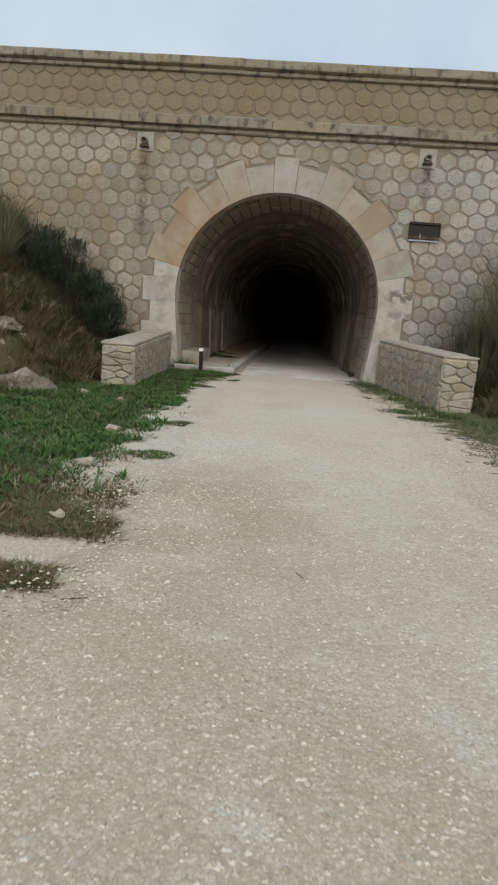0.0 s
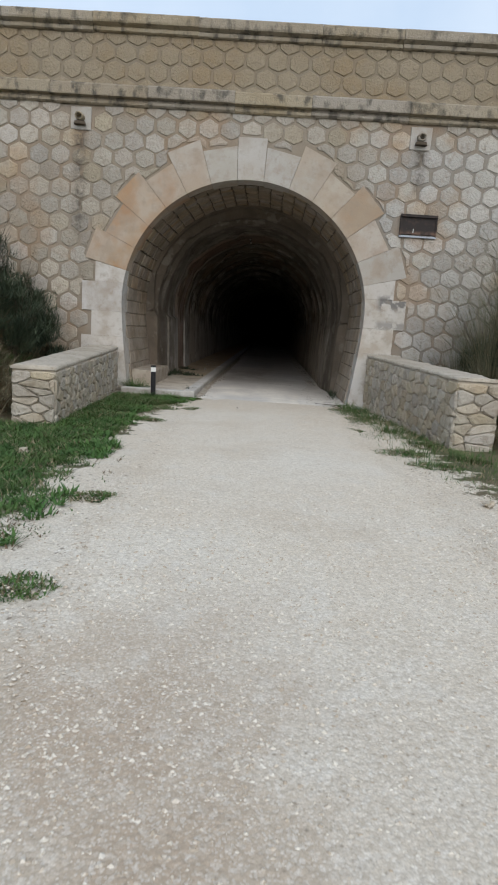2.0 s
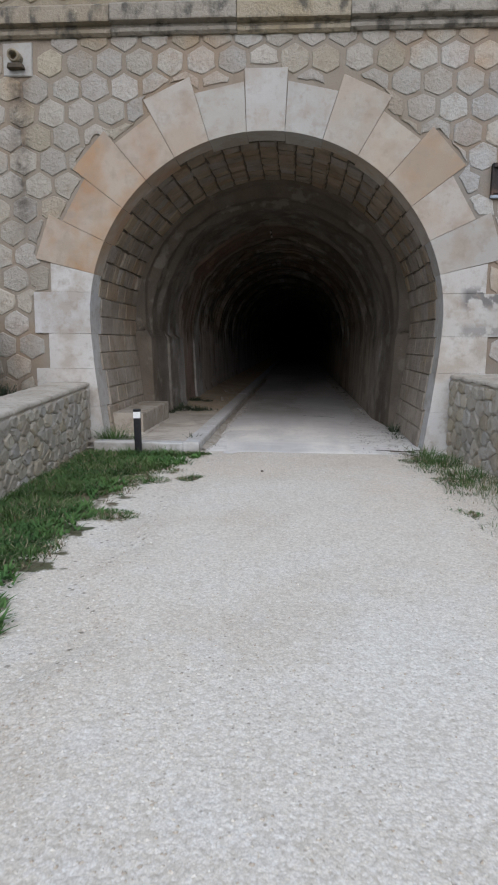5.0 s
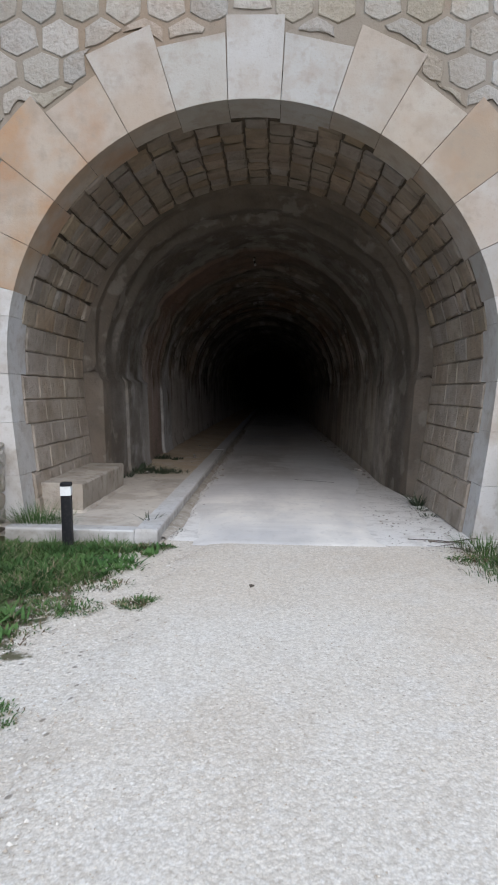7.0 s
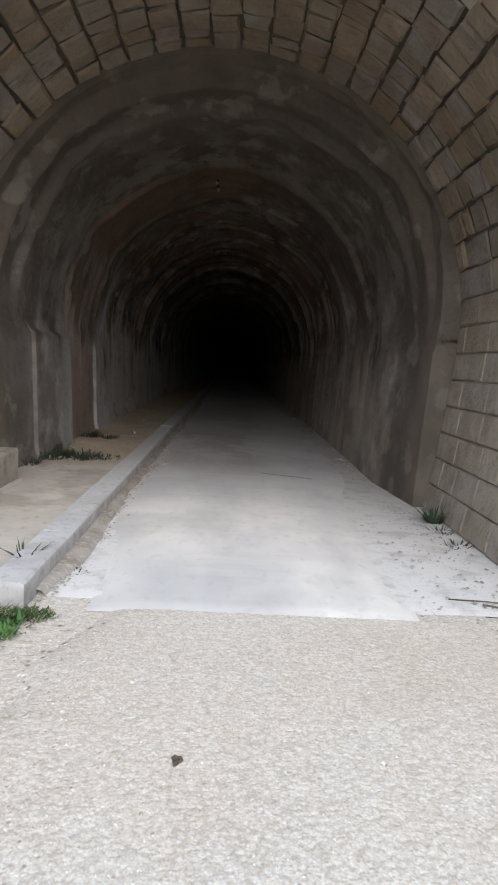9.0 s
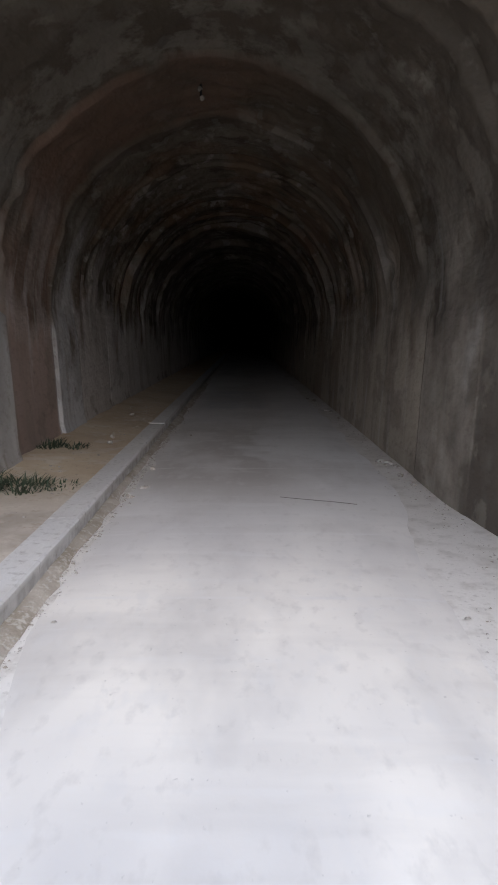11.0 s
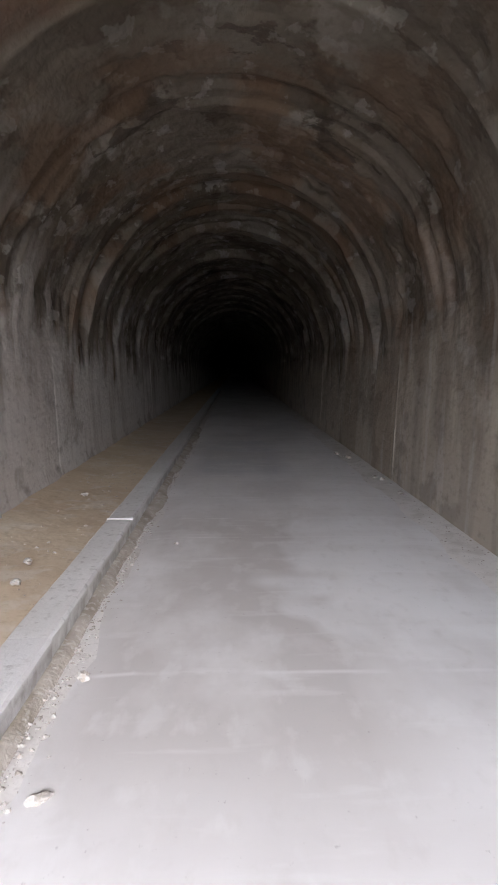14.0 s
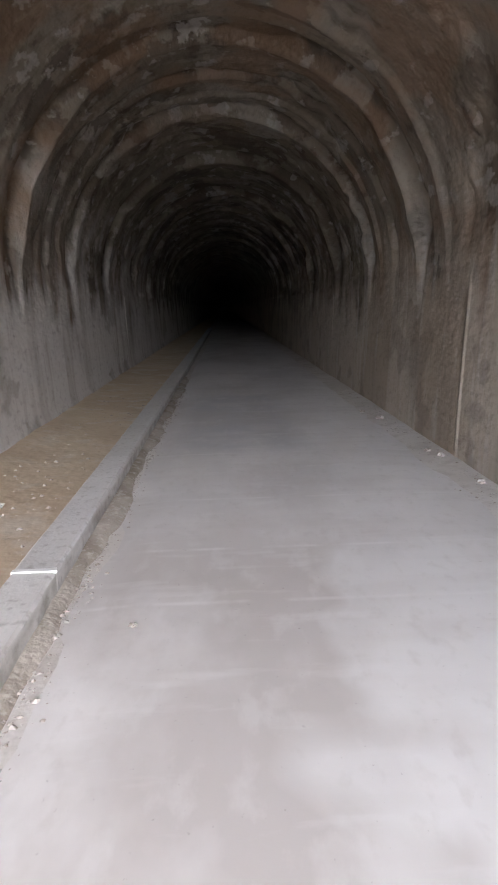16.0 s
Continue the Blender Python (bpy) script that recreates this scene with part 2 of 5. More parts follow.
    for side, y0, y1, tone, amount in ((-1, 18.0, 19.2, (0.16, 0.145, 0.13), 0.8), (-1, 19.2, 20.7, (0.50, 0.48, 0.45), 0.8), (-1, 20.7, 22.4, (0.33, 0.225, 0.18), 0.85),
                                       (-1, 22.45, 23.55, (0.50, 0.495, 0.49), 0.85), (-1, 23.55, 25.66, (0.47, 0.42, 0.375), 0.6), (1, 18.0, 19.15, (0.17, 0.155, 0.14), 0.75), (1, 19.15, 20.55, (0.36, 0.32, 0.275), 0.6),
                                       (1, 26.1, 27.3, (0.36, 0.28, 0.20), 0.6), (1, 28.6, 30.2, (0.33, 0.265, 0.19), 0.6)):
        side = s.band(0, -4, 0, 0.1) if side < 0 else s.band(0, 0, 4, 0.1)
        s.mix(s.math("MULTIPLY", s.math("MULTIPLY", side, s.band(1, y0, y1, 0.07)), low), tone, amount)
    high_fade = s.band(2, -1, 2.5, 1.2)
    s.mix(s.math("MULTIPLY", high_fade, s.noise(2.4, 4, 0.53, 0.62, (0.7, 1.0, 0.13))), (0.25, 0.21, 0.165), 0.35)
    s.mix(s.math("MULTIPLY", high_fade, s.noise(3.1, 4, 0.56, 0.64, (0.7, 1.0, 0.16))), (0.62, 0.59, 0.54), 0.3)
    s.mix(s.math("MULTIPLY", high_fade, s.noise(9, 3, 0.58, 0.68, (0.7, 1.0, 0.10))), (0.25, 0.205, 0.155), 0.25)
    s.mix(s.math("MULTIPLY", low, s.noise(1.7, 5, 0.56, 0.60, (1, 0.6, 0.8))), (0.22, 0.185, 0.15), 0.45)
    # throat behind the barrel: shade painted in, plus brown tint and pale flakes
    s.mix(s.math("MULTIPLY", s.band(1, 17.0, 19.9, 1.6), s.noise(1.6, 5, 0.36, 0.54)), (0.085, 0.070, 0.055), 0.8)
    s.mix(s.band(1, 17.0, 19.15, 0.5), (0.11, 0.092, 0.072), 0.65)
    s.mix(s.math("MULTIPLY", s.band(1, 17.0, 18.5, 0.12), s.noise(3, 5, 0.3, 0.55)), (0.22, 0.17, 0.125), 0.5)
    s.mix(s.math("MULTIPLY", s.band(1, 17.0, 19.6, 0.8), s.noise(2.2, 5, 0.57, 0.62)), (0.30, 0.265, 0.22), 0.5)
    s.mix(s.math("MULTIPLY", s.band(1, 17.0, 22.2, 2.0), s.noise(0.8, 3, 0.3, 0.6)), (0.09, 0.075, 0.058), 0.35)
    s.mix(s.noise(14, 4, 0.55, 0.72, (1, 0.6, 1)), (0.14, 0.115, 0.09), 0.35)
    s.bump(s.noise(3.4, 3, 0.3, 0.7, (1, 0.6, 1)), 0.3, 0.03).bump(s.noise(14, 5, 0.3, 0.7, (1, 0.8, 1)), 0.45, 0.012)
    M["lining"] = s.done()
    def gravel(s):
        s.mix(s.noise(0.3, 4, 0.42, 0.6), (0.78, 0.73, 0.64))
        s.mix(s.math("MULTIPLY", s.band(1, -200, 3.8, 4.0), s.noise(0.7, 4, 0.2, 0.55)), (0.47, 0.37, 0.27), 0.8)
        s.mix(s.noise(0.8, 5, 0.52, 0.68), (0.52, 0.42, 0.31), 0.4)
        rusty = s.math("MULTIPLY", s.band(0, -0.5, 0.9, 0.9), s.band(1, 2.4, 5.4, 1.6))
        s.mix(s.math("MULTIPLY", rusty, s.noise(1.5, 5, 0.28, 0.54)), (0.42, 0.315, 0.225), 0.8)
        s.mix(s.noise(2.6, 5, 0.54, 0.66), (0.74, 0.70, 0.63), 0.5)
        s.mix(s.noise(6, 5, 0.55, 0.72), (0.50, 0.42, 0.325), 0.25)
        for scale, amount in ((30, 0.10), (62, 0.28), (120, 0.34)):
            dist, tint = s.cells(scale, 0.1, 0.75)
            sep = s.nt.nodes.new("ShaderNodeSeparateXYZ")
            s.nt.links.new(tint, sep.inputs[0])
            grade = [s.nt.nodes.new("ShaderNodeMapRange") for _ in range(2)]
            for g, lo, hi in ((grade[0], 0.62, 0.95), (grade[1], 0.70, 1.0)):
                g.inputs["From Min"].default_value, g.inputs["From Max"].default_value = lo, hi
            s.nt.links.new(sep.outputs[0], grade[0].inputs["Value"])
            s.nt.links.new(sep.outputs[1], grade[1].inputs["Value"])
            s.mix(grade[0].outputs["Result"], (0.40, 0.335, 0.26), amount)
            s.mix(grade[1].outputs["Result"], (0.86, 0.83, 0.77), amount)
            s.mix(s.math("POWER", dist, 3.0), (0.30, 0.25, 0.19), 0.24)
            s.bump(s.math("SUBTRACT", 1.0, dist), 0.2, 0.3 / scale)
        # single dark and pale chips
        for scale, least, tone in ((16, 0.86, (0.17, 0.14, 0.105)), (23, 0.80, (0.88, 0.85, 0.79)), (31, 0.82, (0.25, 0.205, 0.155))):
            near, tint = s.cells(scale, 0.16, 0.30)
            sep = s.nt.nodes.new("ShaderNodeSeparateXYZ")
            s.nt.links.new(tint, sep.inputs[0])
            s.mix(s.math("MULTIPLY", s.math("SUBTRACT", 1.0, near), s.math("GREATER_THAN", sep.outputs[2], least)), tone, 0.75)
        s.mix(s.noise(80, 4, 0.57, 0.66, (1, 1, 1)), (0.30, 0.245, 0.185), 0.3)
        s.bump(s.noise(75, 4, 0.2, 0.8), 0.3, 0.006)
        return s

    M["gravel"] = gravel(Surface("gravel_road").mix(1, (0.73, 0.65, 0.54))).done()
    s = Surface("pebble", 0.85).mix(1, (0.56, 0.50, 0.42))
    s.mix(s.noise(25, 2, 0.42, 0.58), (0.68, 0.63, 0.55)).mix(s.noise(31, 2, 0.49, 0.55), (0.37, 0.30, 0.225), 0.8)
    M["pebble"] = s.done()
    s = Surface("dull_crumb", 0.9).mix(1, (0.33, 0.305, 0.27))
    s.mix(s.noise(25, 2, 0.42, 0.58), (0.41, 0.385, 0.345)).mix(s.noise(31, 2, 0.50, 0.57), (0.30, 0.26, 0.215), 0.8)
    M["crumb"] = s.done()
    # verge soil, giving way raggedly to the same gravel beside the track
    s = gravel(Surface("soil").mix(1, (0.73, 0.65, 0.54)))
    stony = s.math("ADD", s.band(0, -1.25, 2.75, 0.9), s.math("MULTIPLY", s.math("SUBTRACT", s.noise(4.5, 6, 0.3, 0.7), 0.5), 0.85))
    clamp = s.nt.nodes.new("ShaderNodeClamp")
    s.nt.links.new(s.math("MULTIPLY", s.math("SUBTRACT", 0.46, stony), 6.0), clamp.inputs["Value"])
    earth = clamp.outputs["Result"]
    s.mix(earth, (0.14, 0.115, 0.072))
    s.mix(s.math("MULTIPLY", earth, s.noise(1.5, 5, 0.42, 0.62)), (0.075, 0.085, 0.04))
    s.mix(s.math("MULTIPLY", earth, s.noise(12, 5, 0.5, 0.7)), (0.19, 0.16, 0.11), 0.5)
    s.bump(s.noise(30, 5, 0.2, 0.8), 0.4, 0.015)
    M["soil"] = s.done()
    s = Surface("floor_concrete", 0.85).mix(1, (0.68, 0.66, 0.635))
    # daylight at the mouth painted in as a paler slab
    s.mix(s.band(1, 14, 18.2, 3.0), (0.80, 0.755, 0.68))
    s.mix(s.noise(0.5, 4, 0.42, 0.6, (1, 0.5, 1)), (0.55, 0.53, 0.51), 0.8)
    s.mix(s.math("MULTIPLY", s.math("MULTIPLY", s.band(0, -0.75, 0.8, 0.5), s.band(1, 19.8, 24.2, 1.2)), s.noise(1.3, 5, 0.2, 0.52, (1, 0.6, 1))), (0.42, 0.39, 0.36), 0.85)
    s.mix(s.math("MULTIPLY", s.band(0, -0.5, 0.75, 0.3), s.math("MULTIPLY", s.band(1, 26.5, 30.5, 0.5), s.noise(1.2, 3, 0.2, 0.5))), (0.43, 0.43, 0.44), 0.7)
    worn = s.math("ADD", s.axis(0), s.math("MULTIPLY", s.math("SUBTRACT", s.noise(1.1, 2, 0.3, 0.7), 0.5), 0.7))
    patch = s.nt.nodes.new("ShaderNodeMapRange")
    patch.inputs["From Min"].default_value, patch.inputs["From Max"].default_value = 0.44, 0.60
    s.nt.links.new(worn, patch.inputs["Value"])
    s.mix(s.math("MULTIPLY", s.band(1, 21.2, 24.1, 0.35), patch.outputs["Result"]), (0.69, 0.68, 0.66), 0.6)
    s.mix(s.noise(1.1, 5, 0.50, 0.64, (1, 0.5, 1)), (0.48, 0.455, 0.43), 0.5)
    s.mix(s.noise(6, 5, 0.55, 0.66, (1, 0.5, 1)), (0.64, 0.625, 0.60), 0.3)
    s.mix(s.noise(13, 5, 0.55, 0.72, (1, 0.6, 1)), (0.45, 0.42, 0.39), 0.3)
    s.mix(s.noise(2.6, 5, 0.50, 0.64, (0.3, 1.6, 1)), (0.46, 0.43, 0.40), 0.16)
    s.mix(s.noise(4.2, 5, 0.58, 0.70, (0.35, 1.6, 1)), (0.74, 0.73, 0.71), 0.2)
    s.mix(s.noise(38, 3, 0.70, 0.76), (0.22, 0.20, 0.18), 0.4)
    for y0 in (17.5, 18.62, 20.9, 23.3, 23.98, 24.95, 26.4):
        s.mix(s.math("MULTIPLY", s.band(1, y0, y0 + 0.02, 0.03), s.noise(3, 4, 0.4, 0.6)), (0.70, 0.68, 0.66), 0.7)
    s.bump(s.noise(14, 5, 0.2, 0.8, (0.8, 0.6, 1)), 0.15, 0.006).bump(s.noise(80, 3, 0.2, 0.8), 0.1, 0.002)
    M["floor"] = s.done()
    s = Surface("tunnel_dust").mix(1, (0.64, 0.61, 0.57))
    s.mix(s.noise(0.9, 4, 0.4, 0.62), (0.57, 0.54, 0.495))
    # same painted daylight at the mouth as on the slab
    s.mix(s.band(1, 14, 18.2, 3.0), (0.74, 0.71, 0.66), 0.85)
    s.mix(s.noise(5, 5, 0.5, 0.66), (0.42, 0.385, 0.34), 0.5)
    s.mix(s.noise(30, 4, 0.58, 0.7), (0.36, 0.33, 0.285), 0.4)
    s.bump(s.noise(45, 4, 0.2, 0.8), 0.25, 0.006)
    M["dust"] = s.done()
    s = Surface("sandy_ledge").mix(1, (0.56, 0.46, 0.33))
    s.mix(s.noise(1.1, 4, 0.42, 0.6), (0.47, 0.365, 0.25), 0.7)
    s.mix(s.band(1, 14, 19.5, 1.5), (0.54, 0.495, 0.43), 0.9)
    s.mix(s.math("MULTIPLY", s.band(1, 14, 19.3, 0.8), s.noise(2.0, 5, 0.46, 0.6)), (0.36, 0.31, 0.255), 0.7)
    s.mix(s.noise(3.5, 5, 0.52, 0.66), (0.62, 0.565, 0.48), 0.6)
    s.mix(s.noise(16, 4, 0.57, 0.7), (0.33, 0.26, 0.18), 0.4)
    s.bump(s.noise(5, 4, 0.2, 0.8), 0.3, 0.03)
    M["sand"] = s.done()
    s = Surface("washed_dirt").mix(1, (0.45, 0.405, 0.345))
    s.mix(s.noise(3, 5, 0.42, 0.6), (0.31, 0.27, 0.215))
    s.mix(s.noise(24, 4, 0.52, 0.66), (0.58, 0.545, 0.485), 0.7)
    s.bump(s.noise(30, 4, 0.2, 0.8), 0.6, 0.012)
    M["dirt"] = s.done()
    s = Surface("stained_concrete", 0.9).mix(1, (0.42, 0.375, 0.315))
    s.mix(s.noise(2.5, 5, 0.42, 0.6), (0.34, 0.295, 0.24))
    s.mix(s.noise(7, 5, 0.52, 0.66), (0.2, 0.165, 0.125), 0.6)
    s.bump(s.noise(16, 5, 0.2, 0.8), 0.7, 0.02)
    M["bench"] = s.done()
    s = Surface("mortar_coping", 0.9).mix(1, (0.50, 0.455, 0.385))
    s.mix(s.noise(2.5, 5, 0.42, 0.6), (0.42, 0.375, 0.31))
    s.mix(s.noise(14, 5, 0.52, 0.68), (0.29, 0.25, 0.195), 0.6)
    s.bump(s.noise(22, 5, 0.2, 0.8), 0.8, 0.015)
    M["coping"] = s.done()
    s = Surface("kerb_concrete", 0.85).mix(1, (0.59, 0.575, 0.55))
    s.mix(s.math("MULTIPLY", s.band(1, 14, 17.5, 2.0), s.noise(3, 5, 0.3, 0.6)), (0.40, 0.36, 0.31), 0.7)
    s.mix(s.noise(2, 5, 0.42, 0.62), (0.55, 0.535, 0.51))
    # dirt and the side face's shade, both painted below the top edge
    s.mix(s.math("MULTIPLY", s.band(2, -0.2, 0.105, 0.03), s.noise(8, 4, 0.3, 0.62)), (0.27, 0.245, 0.21), 0.7)
    s.vary(0.1)
    s.mix(s.noise(20, 5, 0.55, 0.72), (0.24, 0.22, 0.19), 0.5)
    s.bump(s.noise(45, 5, 0.2, 0.8), 0.4, 0.006)
    M["kerb"] = s.done()
    s = Surface("rubble_stone").mix(1, (0.41, 0.36, 0.285))
    s.mix(s.noise(1.3, 4, 0.45, 0.6), (0.46, 0.42, 0.355))
    s.vary(0.3, 0.006)
    s.mix(s.noise(7, 5, 0.52, 0.7), (0.22, 0.18, 0.13), 0.6)
    s.bump(s.noise(25, 6, 0.2, 0.8), 0.9, 0.02)
    M["rubble"] = s.done()
    s = Surface("rubble_mortar").mix(1, (0.45, 0.40, 0.325)).mix(0, (0, 0, 0))
    s.mix(s.noise(4, 5, 0.45, 0.65), (0.35, 0.305, 0.24))
    s.bump(s.noise(30, 5, 0.2, 0.8), 0.7, 0.012)
    M["bed"] = s.done()
    s = Surface("earthy_rock").mix(1, (0.27, 0.24, 0.195)).mix(0, (0, 0, 0))
    s.mix(s.noise(3, 5, 0.42, 0.6), (0.34, 0.315, 0.27)).mix(s.noise(8, 5, 0.5, 0.66), (0.13, 0.115, 0.085), 0.6)
    s.bump(s.noise(14, 6, 0.2, 0.8), 0.9, 0.03)
    M["boulder"] = s.done()
    s = Surface("black_plastic", 0.45).mix(1, (0.012, 0.012, 0.014))
    s.mix(s.noise(30, 4, 0.5, 0.75), (0.05, 0.047, 0.042), 0.5)
    M["black"] = s.done()
    s = Surface("white_plastic", 0.4).mix(1, (0.78, 0.78, 0.76)).mix(0, (0, 0, 0))
    s.mix(s.noise(50, 4, 0.55, 0.75), (0.55, 0.53, 0.48), 0.5)
    M["white"] = s.done()
    s = Surface("rusted_sheet", 0.55).mix(1, (0.022, 0.017, 0.016))
    s.mix(s.math("MULTIPLY", s.band(2, 3.43, 3.53, 0.06), s.noise(8, 4, 0.4, 0.6)), (0.20, 0.12, 0.085), 0.7)
    s.mix(s.noise(9, 5, 0.54, 0.68), (0.06, 0.035, 0.028), 0.7)
    M["plaque"] = s.done()
    s = Surface("blue_grey_strip", 0.5).mix(1, (0.34, 0.38, 0.43)).mix(0, (0, 0, 0))
    s.mix(s.noise(22, 4, 0.5, 0.7), (0.22, 0.2, 0.19), 0.5)
    M["strip"] = s.done()
    for name, a, b in (("grass", (0.045, 0.098, 0.028), (0.085, 0.145, 0.042)), ("straw", (0.36, 0.295, 0.185), (0.24, 0.205, 0.13)),
                       ("withered", (0.12, 0.085, 0.05), (0.17, 0.125, 0.075)), ("sage", (0.135, 0.145, 0.09), (0.205, 0.20, 0.13)), ("twig", (0.075, 0.06, 0.045), (0.13, 0.105, 0.08)),
                       ("leaf", (0.038, 0.056, 0.034), (0.068, 0.088, 0.052)), ("weed", (0.05, 0.115, 0.03), (0.085, 0.165, 0.045))):
        s = Surface(name, 0.75).mix(1, a).mix(0, (0, 0, 0))
        s.mix(s.noise(3.5, 3, 0.4, 0.6), b)
        s.mix(s.noise(0.8, 3, 0.5, 0.65), tuple(0.75 * c for c in b), 0.6)
        M[name] = s.done()
    return M


M = make_materials()


# ---- ground ----
def bank(x, y):
    """Height of the ground: level beside the road, banks against the portal wall."""
    z = 0.05 * fractal(x * 0.6, y * 0.6) * smooth(abs(x), 1.2, 2.5)
    left = -3.05 - 0.60 * max(0.0, 10.4 - y)
    right = 4.0 + 0.65 * max(0.0, 11.0 - y)
    near = smooth(y, -30, 6)
    d = left - x
    if d > 0:
        z += min(5.2, 0.98 * d * smooth(d, -0.3, 1.2)) * near + 0.5 * fractal(x * 0.8 + 5, y * 0.8) * smooth(d, 0, 1.5)
    d = x - right
    if d > 0:
        z += min(4.6, 1.15 * d * smooth(d, -0.3, 1.0)) * near + 0.4 * fractal(x * 0.8, y * 0.8 + 9) * smooth(d, 0, 1.5)
    if -3 < x < 4:
        z -= 0.014
    return z


def build_ground():
    def axis(steps):
        out = []
        for a, b, s in steps:
            n = max(1, round((b - a) / s))
            out += [a + (b - a) * i / n for i in range(n)]
        return out + [steps[-1][1]]
    xs = axis(((-600, -60, 90), (-60, -14, 6), (-14, -2, 0.25), (-2, 4, 0.5), (4, 13, 0.3), (13, 60, 6), (60, 600, 90)))
    ys = axis(((-600, -60, 90), (-60, -6, 5), (-6, 2, 1), (2, 15.6, 0.3), (15.6, 16.1, 0.5)))
    v = [(x, y, bank(x, y)) for y in ys for x in xs]
    n = len(xs)
    f = [(j * n + i, j * n + i + 1, (j + 1) * n + i + 1, (j + 1) * n + i) for j in range(len(ys) - 1) for i in range(n - 1)]
    tagged(new("ground", mesh_of("ground", v, f, [M["soil"]], False)), "rough soil with low growth beside the track", "ground", kind="structure")
    # earth over the tunnel, behind the parapet
    v, f = [], []
    hx = axis(((-600, -40, 80), (-40, 40, 4), (40, 600, 80)))
    hy = axis(((16.1, 60, 4), (60, 700, 80)))
    for y in hy:
        for x in hx:
            v.append((x, y, 6.35 + 0.3 * fractal(x * 0.1, y * 0.1) - 0.0006 * max(0, y - 60)))
    n = len(hx)
    f = [(j * n + i, j * n + i + 1, (j + 1) * n + i + 1, (j + 1) * n + i) for j in range(len(hy) - 1) for i in range(n - 1)]
    # unseen skirts round the rim, added to keep sky from leaking into the tunnel
    rim = [i for i in range(n) if hx[i] <= -12] + [i for i in range(n) if hx[i] >= 12]
    base = len(v)
    v += [(v[i][0], v[i][1], -3) for i in rim]
    f += [(rim[k], rim[k + 1], base + k + 1, base + k) for k in range(len(rim) - 1) if rim[k + 1] == rim[k] + 1]
    m = len(hy) - 1
    corners = [0, n - 1, m * n + n - 1, m * n]
    base = len(v)
    v += [(v[i][0], v[i][1], -3) for i in corners]
    f += [(corners[k], corners[k + 1], base + k + 1, base + k) for k in (1, 2)] + [(corners[3], corners[0], base, base + 3)]
    tagged(new("ground_over_tunnel", mesh_of("hill", v, f, [M["soil"]], False)), "earth fill lying over the tunnel", "ground", kind="structure")


def road_left(y):
    if y < 7.8:
        x = lerp(-0.62, -0.95, smooth(y, 3, 7.8))
    elif y < 12:
        x = lerp(-0.95, -1.25, smooth(y, 7.8, 12))
    else:
        x = lerp(-1.25, -0.66, smooth(y, 13.2, 14.7))
    return x + 0.30 * fractal(y * 0.9, 3.3) + 0.30 * fractal(y * 2.6, 7.7) - 0.9 * smooth(-y, -2.6, 0.0)


def road_right(y):
    x = lerp(3.3, 2.25, smooth(y, 6.8, 9.8))
    x = lerp(x, 1.95, smooth(y, 12.5, 15.4))
    return x + 0.22 * fractal(y * 0.9, 13.3) + 0.08 * fractal(y * 4, 17.7)


def build_road():
    v, f = [], []
    ys = [-60, -40, -25, -15, -9, -6, -4, -3] + [-2.4 + 0.12 * i for i in range(148)]
    ys = [y for y in ys if y < 15.12] + [15.12]
    n = 22
    for y in ys:
        a, b = max(-0.78 + 0.55 * fractal(y * 1.1, 9.1), road_left(y) + 0.15), min(2.4, road_right(y) - 0.1)
        for i in range(n + 1):
            u = i / n
            edge = min(u, 1 - u)
            x = lerp(a, b, u)
            z = 0.004 + 0.016 * smooth(edge, 0, 0.12) - 0.03 * (1 - smooth(edge, 0, 0.04)) + 0.012 * fractal(x * 1.1, y * 0.6)
            v.append((x, y, z))
    m = n + 1
    f = [(j * m + i, j * m + i + 1, (j + 1) * m + i + 1, (j + 1) * m + i) for j in range(len(ys) - 1) for i in range(n)]
    tagged(new("road", mesh_of("road", v, f, [M["gravel"]], False)), "pale compacted gravel track leading into the tunnel", "road", kind="structure")


def pebble_field(name, spots, mat, label):
    """spots: x, y, z, size. Small stones, six-cornered and uneven."""
    r = random.Random(len(spots))
    v, f = [], []
    for x, y, z, s in spots:
        b = len(v)
        a0, k = r.uniform(0, 6.28), r.uniform(0.6, 1.0)
        v.append((x + r.uniform(-.2, .2) * s, y + r.uniform(-.2, .2) * s, z + s * r.uniform(0.4, 0.75)))
        for i in range(5):
            a = a0 + i * 1.2566 + r.uniform(-.3, .3)
            d = s * r.uniform(0.65, 1.05)
            v.append((x + d * math.cos(a), y + d * k * math.sin(a), z + s * r.uniform(-0.1, 0.25)))
        f += [(b, b + 1 + i, b + 1 + (i + 1) % 5) for i in range(5)]
    ob = new(name, mesh_of(name, v, f, [mat]))
    return tagged(ob, label, "gravel", kind="stuff")


